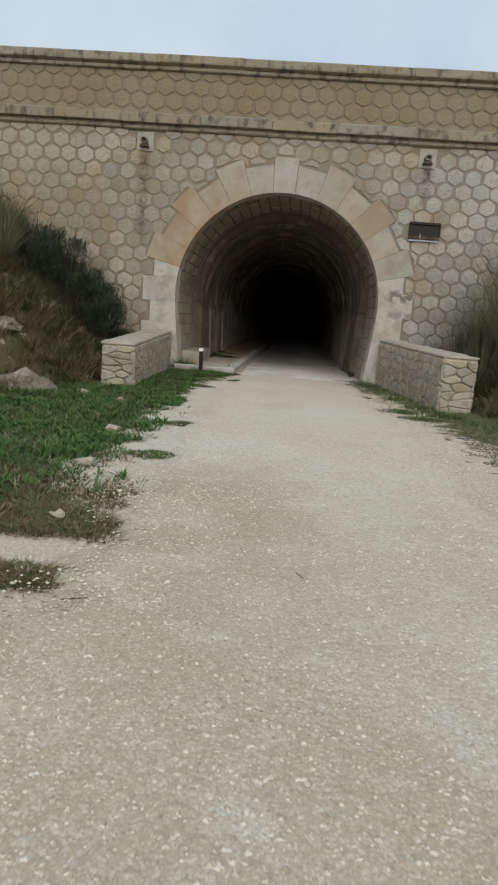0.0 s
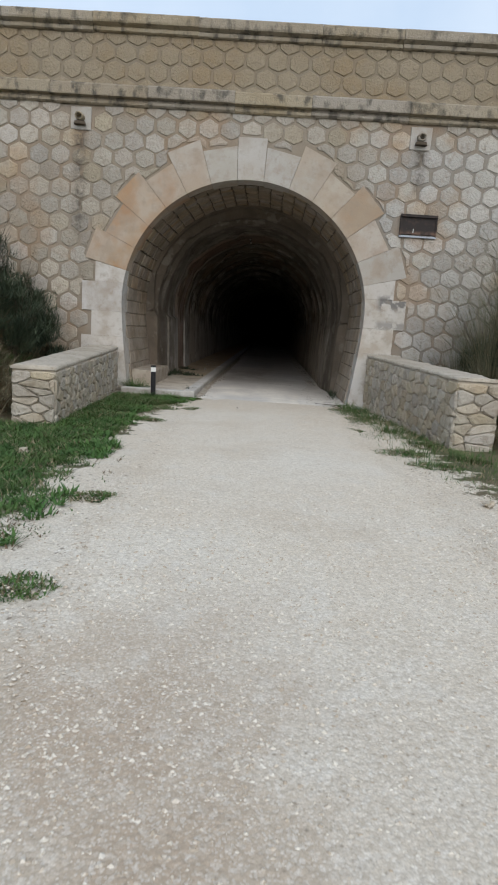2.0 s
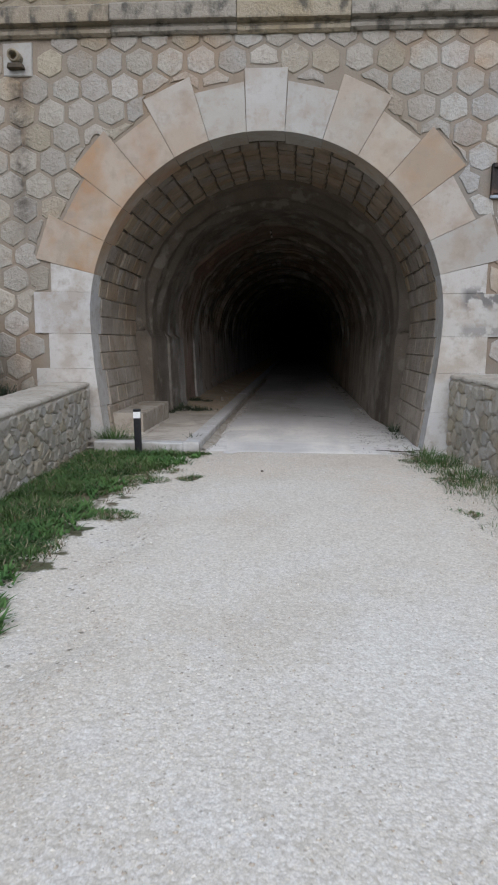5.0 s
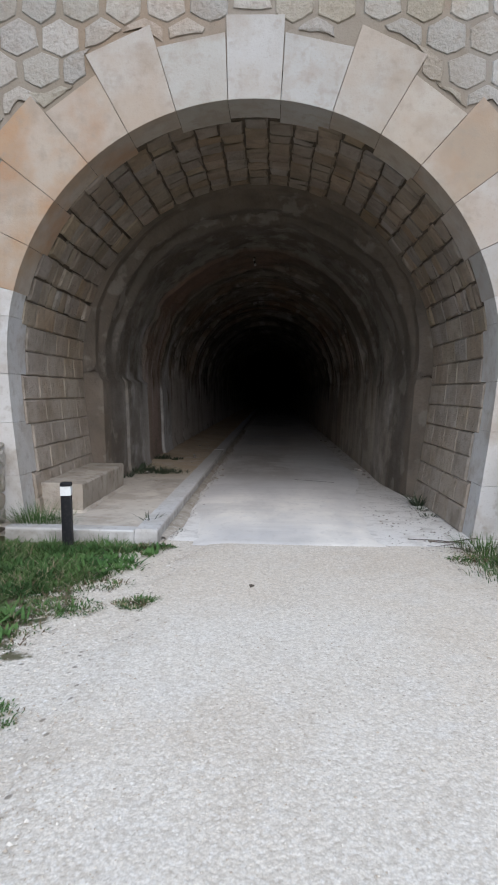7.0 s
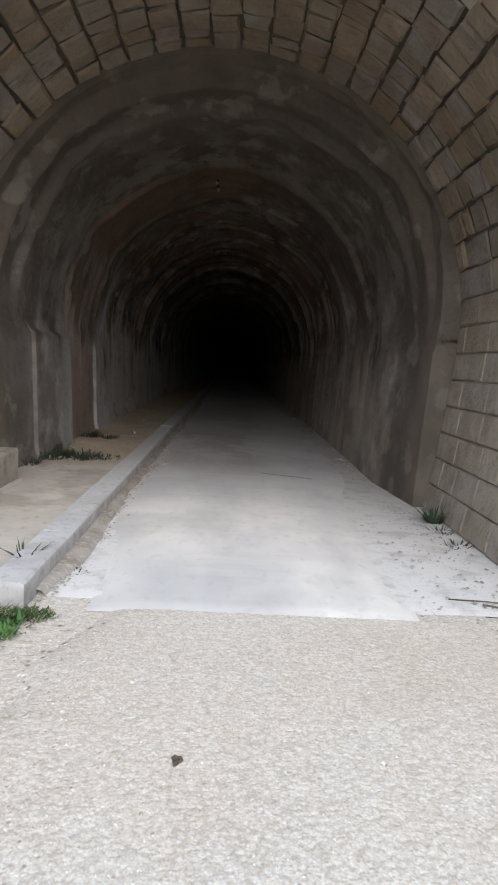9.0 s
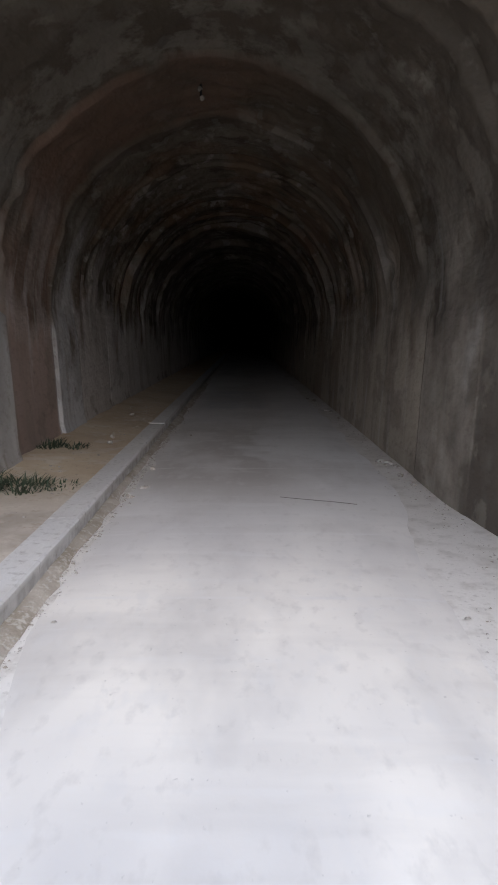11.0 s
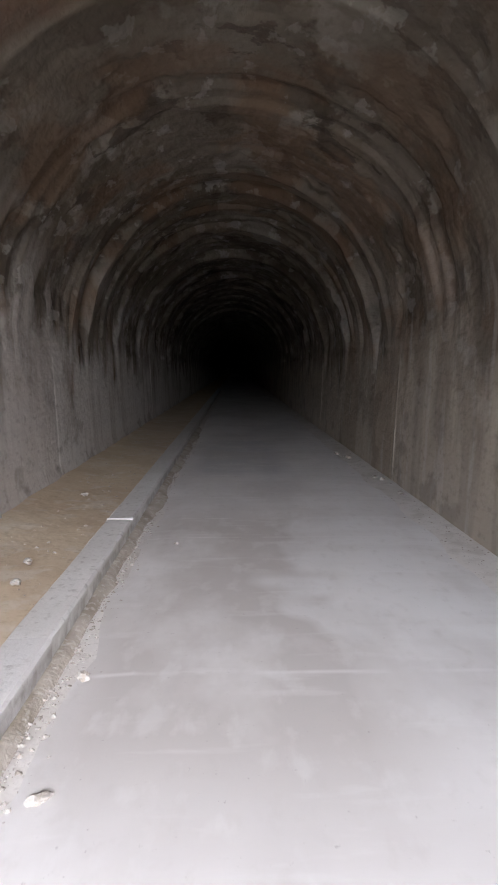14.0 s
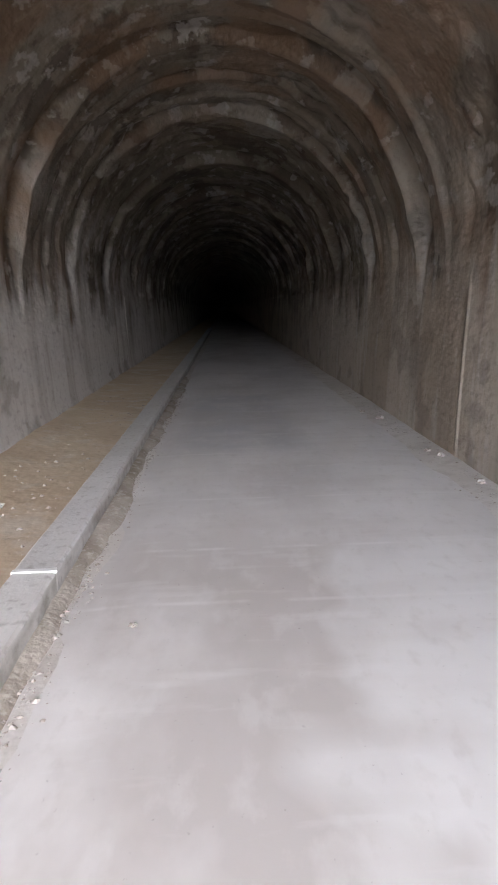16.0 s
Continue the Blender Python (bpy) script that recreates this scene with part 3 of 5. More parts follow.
def scatter_pebbles():
    r = random.Random(3)
    spots = []
    while len(spots) < 85000:
        y = -0.6 + 15.6 * r.random() ** 1.9
        a, b = road_left(y) - 0.02, road_right(y) + 0.1
        x = r.uniform(a, b)
        if x < a + 0.3 and r.random() < 0.75:
            continue
        track = 0.55 if abs(x - 0.9) < 0.8 else 1.0
        if r.random() > track * (0.35 + 1.4 * max(0, fractal(x * 0.8, y * 0.8, 4))):
            continue
        s = (0.005 + 0.012 * r.random() ** 2.8) * lerp(1.0, 0.6, smooth(y, 6, 11)) + (0.010 * r.random() if r.random() < 0.02 else 0)
        spots.append((x, y, 0.0185 + 0.012 * fractal(x * 1.1, y * 0.6), s))
    pebble_field("road_pebbles", spots, M["pebble"], "loose pale limestone chips on the gravel track")
    spots = []
    for _ in range(5200):
        y = r.uniform(15.2, 31)
        if r.random() < 0.72:
            spots.append((-0.80 + abs(r.gauss(0, 0.06)), y, 0.0, 0.004 + 0.016 * r.random() ** 4))
        else:
            spots.append((2.02 - abs(r.gauss(0, 0.16)), y, 0.0, 0.003 + 0.014 * r.random() ** 4))
    for _ in range(500):
        spots.append((-1.08 - 0.95 * r.random(), r.uniform(18.5, 30), 0.105, 0.006 + 0.02 * r.random() ** 4))
    for _ in range(260):
        spots.append((r.uniform(1.4, 2.3), r.uniform(14.4, 17.4), 0.005, 0.006 + 0.02 * r.random() ** 3))
    pebble_field("tunnel_pebbles", spots, M["crumb"], "stone crumbs lying along the kerb and walls")


# ---- growth ----
class Blades:
    def __init__(self):
        self.v, self.f = [], []

    def blade(self, x, y, z, h, lean, turn, w, segs=3, droop=0.6):
        b = len(self.v)
        dx, dy = math.cos(turn), math.sin(turn)
        px, py = -dy * w, dx * w
        for i in range(segs):
            u = i / segs
            o = lean * (u + droop * u * u)
            k = 1 - 0.75 * u
            zz = z + h * (u - 0.35 * droop * u * u * min(1, lean / max(h, .01)))
            self.v += [(x + dx * o - px * k, y + dy * o - py * k, zz), (x + dx * o + px * k, y + dy * o + py * k, zz)]
        o = lean * (1 + droop)
        self.v.append((x + dx * o, y + dy * o, z + h * (1 - 0.35 * droop * min(1, lean / max(h, .01)))))
        for i in range(segs - 1):
            self.f.append((b + 2 * i, b + 2 * i + 1, b + 2 * i + 3, b + 2 * i + 2))
        self.f.append((b + 2 * segs - 2, b + 2 * segs - 1, b + 2 * segs))

    def tuft(self, r, x, y, z, n, h, spread, w, lean=0.5, segs=3, pull=None):
        for _ in range(n):
            a = r.uniform(0, 6.283)
            d = spread * math.sqrt(r.random())
            hh = h * r.uniform(0.45, 1.1)
            t = a + r.gauss(0, 0.5) if pull is None else pull + r.gauss(0, 0.9)
            self.blade(x + d * math.cos(a), y + d * math.sin(a), z - 0.02, hh, hh * lean * r.uniform(0.2, 1.3), t, w * r.uniform(0.6, 1.2), segs)

    def make(self, name, mat, label, category):
        return tagged(new(name, mesh_of(name, self.v, self.f, [mat])), label, category, kind="stuff")


def build_growth():
    r = random.Random(11)
    green, dry, sage, brown, leafy, gloomy = Blades(), Blades(), Blades(), Blades(), Blades(), Blades()
    # the green verge on one side of the track, up to the low wall and the bollard
    for _ in range(36000):
        y = r.uniform(2.2, 15.0)
        e = road_left(y)
        wall = -2.3 if y > 10.7 else -3.4 - 0.5 * max(0, 10 - y)
        x = e + 0.10 - (e + 0.1 - wall) * r.random() ** 1.1
        dens = 0.02 + 2.4 * fractal(x * 1.5, y * 1.5, 2) + 1.1 * smooth(e - x, 0.0, 0.55)
        if y < 4.4:
            dens -= 0.55 * smooth(4.6 - y, 0, 1.6)
        if r.random() > dens:
            continue
        h = r.uniform(0.025, 0.065) * (0.6 + 0.8 * smooth(e - x, 0, 0.7)) * (1 + 1.2 * max(0, fractal(x * 1.4, y * 1.4, 3)))
        u = r.random()
        target = (brown if u < 0.5 else dry if u < 0.62 else green) if y < 4.6 else (dry if u < 0.11 else brown if u < (0.55 if e - x < 0.22 else 0.12) else green)
        target.tuft(r, x, y, max(0.0, bank(x, y)), 4, h * 1.2, 0.06, 0.0065, 1.0, 2)
    # broad-leaved weeds in patches among the grass
    for _ in range(5200):
        y = r.uniform(4.2, 14.9)
        e = road_left(y)
        x = e - 0.05 - 2.6 * r.random()
        if x < (-2.15 if y > 10.7 else -3.6 - 0.5 * max(0, 10 - y)) or fractal(x * 1.2, y * 1.2, 21) < 0.02:
            continue
        leafy.tuft(r, x, y, max(0.0, bank(x, y)) + 0.015, 7, r.uniform(0.04, 0.085), 0.05, 0.012, 1.1, 3)
    # separate dense clumps standing in the gravel
    for x, y, n, w in ((-0.64, 13.42, 150, 0.13), (-1.2, 13.3, 220, 0.22), (-1.15, 11.85, 220, 0.2), (-0.78, 15.02, 90, 0.09), (-0.95, 14.95, 120, 0.12), (-0.7, 7.45, 220, 0.18), (-0.66, 5.6, 200, 0.2),
                       (2.12, 14.8, 200, 0.2), (2.24, 13.6, 200, 0.22), (1.97, 12.2, 140, 0.14), (2.4, 10.5, 220, 0.26), (2.65, 9.8, 220, 0.24)):
        for k in range(n):
            a, d = r.uniform(0, 6.283), w * math.sqrt(r.random())
            (leafy if k % 5 == 0 else dry if k % 7 == 0 else brown if k % 4 == 0 else green).tuft(r, x + 1.5 * d * math.cos(a), y + d * math.sin(a), 0.012, 4, 0.055 * (1.2 - d / w), 0.03, 0.006, 1.0, 2)
    for x, y, n, h in ((-2.12, 15.45, 420, 0.36), (-1.95, 15.5, 260, 0.26), (-1.3, 14.9, 120, 0.14), (-1.7, 14.75, 160, 0.16)):
        green.tuft(r, x, y, 0.0, n, h, 0.16, 0.004, 0.6, 2)
    for x0, y0, n, rx, ry in ((-0.95, 3.5, 1700, 0.5, 0.3), (-0.74, 2.62, 500, 0.3, 0.13), (-0.62, 4.1, 260, 0.25, 0.3), (-1.6, 3.9, 1500, 0.7, 0.45), (-0.5, 3.3, 60, 0.12, 0.10)):
        for _ in range(n):
            a, d = r.uniform(0, 6.283), math.sqrt(r.random())
            x, y = x0 + rx * d * math.cos(a), y0 + ry * d * math.sin(a)
            (dry if r.random() < 0.2 else brown if r.random() < 0.7 else green).tuft(r, x, y, 0.0, 7, r.uniform(0.02, 0.055), 0.06, 0.0045, 1.4, 2)
    # the other verge: thin tufts along the low wall
    for _ in range(3600):
        y = r.uniform(6.5, 15.3)
        e = road_right(y)
        out = 3.35 + 0.5 * max(0, 10.5 - y) if y < 11.1 else lerp(3.15, 2.55, (y - 11.1) / 4.5)
        x = e + (out - e) * r.random() ** 0.8
        if r.random() > 0.42 + 1.3 * fractal(x, y * 1.3, 8) + 0.5 * smooth(x - e, 0, 0.9):
            continue
        (dry if r.random() < 0.35 else green).tuft(r, x, y, max(0.0, bank(x, y)), 4, r.uniform(0.04, 0.12), 0.06, 0.0035, 0.7, 2)
    for x, y, n, h in ((2.25, 15.2, 160, 0.16), (2.35, 14.7, 160, 0.13), (2.1, 14.3, 90, 0.09), (2.45, 13.9, 160, 0.13), (2.3, 13.2, 120, 0.09), (1.95, 12.9, 70, 0.06), (2.6, 12.4, 160, 0.12),
                       (2.25, 11.7, 60, 0.06), (2.9, 11.3, 160, 0.12), (2.5, 10.6, 120, 0.07), (3.2, 10.4, 200, 0.14)):
        green.tuft(r, x, y, 0.0, n, h, 0.24, 0.0055, 0.7, 2)
        brown.tuft(r, x, y, 0.0, n // 2, h * 0.6, 0.28, 0.005, 1.0, 2)
    for _ in range(900):
        x, y = r.uniform(3.4, 6.5), r.uniform(7, 11.2)
        green.tuft(r, x, y, max(0, bank(x, y)), 5, r.uniform(0.05, 0.16), 0.08, 0.004, 0.7, 2)
    # plants inside, on the ledge and at the wall's foot
    for x, y, z, n, h, s in ((-1.95, 19.45, .13, 300, .17, .26), (-1.6, 19.6, .12, 200, .10, .26), (-1.3, 19.7, .11, 70, .05, .2), (-2.0, 18.9, .13, 50, .12, .12),
                             (-1.95, 21.55, .14, 160, .10, .22), (-1.65, 21.62, .12, 80, .06, .18), (-1.0, 15.62, .1, 26, .14, .04), (2.17, 17.55, 0, 90, .24, .05), (2.14, 17.2, 0, 50, .08, .09),
                             (2.12, 16.75, 0, 40, .07, .08), (-0.72, 16.4, 0, 26, .03, .09), (-0.7, 15.75, 0, 26, .03, .10), (-0.98, 15.03, 0, 40, .05, .16)):
        gloomy.tuft(r, x, y, z, n, h, s, 0.009, 0.9, 3)
    # banks: dry grass, sage-coloured tussocks leaning downhill
    for side, n in ((-1, 1700), (1, 800)):
        for _ in range(n):
            y = r.uniform(7.5, 15.4)
            x = r.uniform(-7.4, -3.0) if side < 0 else r.uniform(4.0, 6.6)
            edge = -3.05 - 0.6 * max(0, 10.4 - y) if side < 0 else 4.0 + 0.65 * max(0, 11 - y)
            if (edge - x) * -side < -0.1:
                continue
            h = r.uniform(0.22, 0.6) * (0.75 + 0.6 * max(0, fractal(x, y, 6)))
            which = r.random()
            pull = -1.2 if side < 0 else -2.0
            low = 1 - smooth(abs(x - edge), 0.5, 2.2)
            target = sage if which < 0.40 - 0.2 * low else dry if which < 0.66 else green if which < 0.78 else brown
            target.tuft(r, x, y, bank(x, y), 30, h * r.uniform(0.45, 1.1), 0.16, 0.008, 1.1, 3, pull if r.random() < 0.5 else None)
    # tall sage tussocks above the low walls
    for x, y, h in ((-5.6, 13.0, 0.8), (-5.9, 13.6, 0.9), (-5.3, 12.2, 0.7),
                    (4.75, 14.6, 1.2), (5.1, 14.2, 1.3), (4.6, 14.0, 0.9), (5.4, 13.4, 1.0), (4.45, 13.2, 0.6), (4.9, 12.8, 0.8), (4.4, 14.9, 0.8), (5.5, 14.9, 1.2)):
        h *= 1.7 if x > 0 else 1.1
        sage.tuft(r, x, y, bank(x, y), 300, h, 0.28, 0.006, 0.6, 4)
        dry.tuft(r, x, y, bank(x, y), 70, h * 1.1, 0.25, 0.004, 0.5, 4)
    green.make("green_grass", M["grass"], "short green grass and weeds on the verges", "grass")
    leafy.make("verge_weeds", M["weed"], "broad-leaved green weeds in the verge grass", "weeds")
    gloomy.make("shade_plants", M["leaf"], "low dark plants rooted along the tunnel walls", "plants")
    dry.make("dry_grass", M["straw"], "dry straw-coloured grass on the banks", "grass")
    brown.make("withered_grass", M["withered"], "withered brown grass matted on the verge", "grass")
    sage.make("esparto_grass", M["sage"], "dense grey-green tussocks of wiry grass", "grass")


def wispy_shrub(seed, x, y, z, height, spread, leafy=26):
    """A broom-like bush: an Empty with bare stems and a dense spray of fine shoots."""
    r = random.Random(seed)
    root = new("shrub")
    root.location = (x, y, z)
    stems, spray = Blades(), Blades()
    for _ in range(46):
        a = r.uniform(0, 6.283)
        h = height * r.uniform(0.75, 1.4)
        stems.blade(0.1 * math.cos(a), 0.1 * math.sin(a), -0.05, h, h * spread * r.uniform(0.1, 0.8), a, 0.006, 4, 0.5)
    clumps = []
    for _ in range(leafy):
        a, d = r.uniform(0, 6.283), height * spread * 0.8 * math.sqrt(r.random())
        clumps.append((d * math.cos(a), d * math.sin(a), height * r.uniform(0.08, 0.78) * (1 - 0.35 * d / (height * spread)), r.uniform(0.10, 0.24)))
    for cx, cy, cz, size in clumps:
        for _ in range(190):
            a, d = r.uniform(0, 6.283), size * math.sqrt(r.random())
            h = r.uniform(0.05, 0.15)
            spray.blade(cx + d * math.cos(a), cy + d * math.sin(a), cz + size * r.uniform(-0.8, 0.8), h, h * r.uniform(0.2, 1.2), a + r.gauss(0, 0.9), 0.006, 2, 0.4)
    part("stems", mesh_of("stems", stems.v, stems.f, [M["twig"]]), root)
    part("shoots", mesh_of("shoots", spray.v, spray.f, [M["leaf"]]), root)
    return tagged(root, "dark wispy broom shrub growing on the grassy bank", "shrub", "shrubs on the bank")


# ---- portal ----
def half_width(z, r=R, zc=ZC, base=2.28):
    """Half width of the arch opening at height z."""
    if z >= zc:
        return math.sqrt(max(0.0, r * r - (z - zc) ** 2))
    return r - (r - base) * ((zc - z) / zc) ** 1.4


def arch_point(s, r=R, zc=ZC, base=2.28):
    """Point of the arch line s metres (as of r) from the crown, right positive; and the outward normal."""
    quarter = r * math.pi / 2
    sign = 1 if s >= 0 else -1
    s = abs(s)
    if s <= quarter:
        a = s / r
        return sign * r * math.sin(a), zc + r * math.cos(a), sign * math.sin(a), math.cos(a)
    z = zc - (s - quarter)
    return sign * half_width(z, r, zc, base), z, sign, 0.0


def slab(name, outline, y0, y1, mat, bevel=0.015, r=None, jitter=0.0):
    """A block with the given (x, z) outline, from y0 (front) back to y1, its front edges worn."""
    cx = sum(p[0] for p in outline) / len(outline)
    cz = sum(p[1] for p in outline) / len(outline)
    v, n = [], len(outline)
    for x, z in outline:
        l = math.hypot(cx - x, cz - z) or 1
        k = bevel * 1.3 / l
        v.append((lerp(x, cx, k), y0 + (r.uniform(-jitter, jitter) if r else 0), lerp(z, cz, k)))
    v += [(x, y0 + bevel, z) for x, z in outline] + [(x, y1, z) for x, z in outline]
    f = [tuple(range(n))]
    for k in (0, n):
        f += [(k + (i + 1) % n, k + i, k + n + i, k + n + (i + 1) % n) for i in range(n)]
    return mesh_of(name, v, f, [mat])


JOINTS = (6, 18, 30, 41.5, 53, 65, 76)          # degrees from the crown
REACH = (3.10, 3.32, 3.11, 3.33, 3.12, 3.33)     # outer radius of the stones between them
JAMBS = ((2.43, 2.18, 3.02), (2.18, 1.6, 3.28), (1.6, 1.1, 3.08), (1.1, 0.55, 3.28), (0.55, -0.05, 3.1))


def dressed_reach(x, z):
    """Distance by which a point lies inside the dressed stones round the arch (negative: outside)."""
    a = abs(x)
    d = math.hypot(x, z - ZC)
    ang = math.degrees(math.atan2(a, z - ZC))
    if ang < JOINTS[0] * 0.8 or (a < 0.30 and z > ZC):
        return 5.09 - z
    if ang < JOINTS[-1]:
        for i in range(6):
            if ang < JOINTS[i + 1]:
                return REACH[i] - d
    for top, bottom, reach in JAMBS:
        if z > bottom:
            return reach - a
    return 3.1 - a


def build_portal_wall():
    wall = new("wall_portal")
    tagged(wall, "tunnel portal wall of honeycomb stones with a round arch", "wall", kind="structure")
    # mortar bed with the opening left out; 0.45 m thick
    v, f = [], []
    xs = sorted({round(-16 + 0.2 * i, 3) for i in range(161)} | {-2.75, 2.75})
    for x in xs:
        low = ZC + math.sqrt(max(0, 2.75 ** 2 - x * x)) if abs(x) < 2.75 else -0.4
        v += [(x, YF, low), (x, YF, 6.82), (x, YF + 0.45, low), (x, YF + 0.45, 6.82)]
    for i in range(len(xs) - 1):
        a, b = 4 * i, 4 * i + 4
        f += [(a, b, b + 1, a + 1), (a + 2, a + 3, b + 3, b + 2), (a + 1, b + 1, b + 3, a + 3), (a, a + 2, b + 2, b)]
    part("mortar_bed", mesh_of("mortar_bed", v, f, [M["mortar"]]), wall)
    # dressed stones round the arch
    r = random.Random(21)
    ring = new("arch_ring")
    ring.parent = wall
    def wedge(a0, a1, outer, depth, mat, key=False):
        pts = []
        for i in range(5):
            a = radians(lerp(a0, a1, i / 4))
            pts.append((R * math.sin(a), ZC + R * math.cos(a)))
        if key:
            pts += [(0.285, 5.08), (-0.285, 5.08)]
        else:
            for a in (a1, a0):
                a = radians(math.copysign(5.4, a) if abs(a) < 6.2 else a)
                pts.append((outer * math.sin(a), ZC + outer * math.cos(a)))
        return slab("voussoir", pts, YF - 0.025 - r.uniform(0, 0.008), YF + depth, mat, 0.003)
    part("keystone", wedge(-5.95, 5.95, 3.25, 0.40, M["pale"], True), ring, "pale limestone keystone")
    for side in (-1, 1):
        for i in range(6):
            a0, a1 = JOINTS[i] + 0.05, JOINTS[i + 1] - 0.05
            warm = ("pale", "cream", "warm", "warm", "warm", "warm")[i] if side < 0 else ("pale", "cream", "cream", "warm", "cream", "pale")[i]
            a, b = (a0, a1) if side > 0 else (-a1, -a0)
            part("voussoir", wedge(a, b, REACH[i], 0.36 if i % 2 else 0.5, M[warm]), ring)
    for side in (-1, 1):
        for k, (top, bottom, reach) in enumerate(JAMBS):
            zs = [lerp(top - 0.0015, bottom + 0.0015, i / 4) for i in range(5)]
            pts = [(side * half_width(z), z) for z in zs] + [(side * reach, zs[-1]), (side * reach, zs[0] + (0.15 if k == 0 else 0))]
            if side < 0:
                pts.reverse()
            part("jamb_stone", slab("jamb_stone", pts, YF - 0.03, YF + (0.30, 0.45)[k % 2], M["jamb"], 0.0015), ring)
    return wall


def hex_outline(r, w, gap=0.045):
    """Twelve-cornered, slightly uneven outline of a honeycomb stone."""
    rad = w / math.sqrt(3) - gap / math.sqrt(3)
    corners = []
    for i in range(6):
        a = radians(60 * i + 90 + r.uniform(-6, 6))
        k = rad * r.uniform(0.92, 1.05)
        corners.append((k * math.cos(a), k * math.sin(a) * 0.885))
    out = []
    for i in range(6):
        a, b = corners[i], corners[(i + 1) % 6]
        out.append(a)
        k = r.uniform(0.96, 1.07)
        out.append(((a[0] + b[0]) / 2 * k, (a[1] + b[1]) / 2 * k))
    return out


def stone_from(outline, proud, r):
    n = len(outline)
    v = [(x, 0.004, z) for x, z in outline]
    v += [(x * 0.93, -proud * r.uniform(0.6, 1.0), z * 0.93) for x, z in outline]
    v.append((0, -proud * 1.25, 0))
    f = [((i + 1) % n, i, n + i, n + (i + 1) % n) for i in range(n)]
    f += [(n + (i + 1) % n, n + i, 2 * n) for i in range(n)]
    return v, f


def build_honeycomb(wall):
    r = random.Random(5)
    W, H = 0.4146, 0.315
    shared = []
    for _ in range(30):
        v, f = stone_from(hex_outline(r, W), 0.018, r)
        shared.append(mesh_of("honeycomb_stone", v, f, [M["stone"]]))
    far_v, far_f = [], []
    near = 0
    for row in range(-13, 9):
        z = 4.25 + row * H
        if not (0 < z < 5.6 or 5.75 < z < 6.9):
            continue
        for col in range(-42, 43):
            x = -3.561 + col * W + (W / 2 if row % 2 else 0)
            if abs(x) > 15.8:
                continue
            if abs(abs(x - 0.0 + 0.08) - 3.3) < 0.30 and abs(z - 5.27) < 0.3:
                continue
            if 2.9 < x < 3.8 and 3.5 < z < 3.75:
                continue
            edge = dressed_reach(x, z)
            if edge > 0.10:
                continue
            if edge > -0.28 or z > 5.3:
                pts = []
                for px, pz in hex_outline(r, W):
                    k = 0
                    while dressed_reach(x + px, z + pz) > -0.03 and k < 14:
                        away = math.hypot(x, z - ZC)
                        px += 0.03 * x / away
                        pz += 0.03 * (z - ZC) / away
                        k += 1
                    pts.append((px, max(min(pz, (5.56 if z < 5.6 else 6.80) - z), -9 if z < 5.7 else 5.86 - z)))
                cx, cz = sum(p[0] for p in pts) / 12, sum(p[1] for p in pts) / 12
                pts = [(a - cx, b - cz) for a, b in pts]
                if max(p[0] for p in pts) - min(p[0] for p in pts) < 0.1 or max(p[1] for p in pts) - min(p[1] for p in pts) < 0.1:
                    continue
                v, f = stone_from(pts, 0.02, r)
                me, x1, z1 = mesh_of("honeycomb_stone", v, f, [M["stone"]]), x + cx, z + cz
            else:
                me, x1, z1 = r.choice(shared), x + r.uniform(-0.012, 0.012), z + r.uniform(-0.012, 0.012)
            if abs(x) < 5.2 and z < 5.7 and near < 300:
                ob = part("honeycomb_stone", me, wall)
                ob.location = (x1, YF, z1)
                near += 1
            else:
                b = len(far_v)
                far_v += [(c.co.x + x1, c.co.y + YF, c.co.z + z1) for c in me.vertices]
                far_f += [tuple(b + i for i in p.vertices) for p in me.polygons]
    tagged(part("honeycomb_stones", mesh_of("honeycomb_stones", far_v, far_f, [M["stone"]]), wall), kind="stuff")


def moulding(name, profile, label, seed, seg):
    """A string course of long stones with the given (out, z) profile."""
    r = random.Random(seed)
    root = tagged(new(name), label, "cornice", kind="structure")
    x = -16.0
    while x < 16:
        x1 = min(16, x + r.uniform(*seg))
        n = len(profile)
        dz, dy = r.uniform(-0.008, 0.008), r.uniform(-0.01, 0.01)
        v, m = [], 8
        for k in range(m + 1):
            px = lerp(x + 0.004, x1 - 0.004, k / m)
            for o, z in profile:
                wear = 0.02 * fractal(px * 2.4, z * 9, seed) + 0.008 * noise.noise((px * 14, z * 9, seed))
                v.append((px, YF - o + dy + wear * (o > 0.02), z + dz + wear * 0.6 * (o > 0.02)))
        f = [(k * n + i, (k + 1) * n + i, (k + 1) * n + (i + 1) % n, k * n + (i + 1) % n) for k in range(m) for i in range(n)]
        f += [tuple(reversed(range(n))), tuple(m * n + i for i in range(n))]
        part("cornice_stone", mesh_of("cornice_stone", v, f, [M["cornice"]]), root)
        x = x1


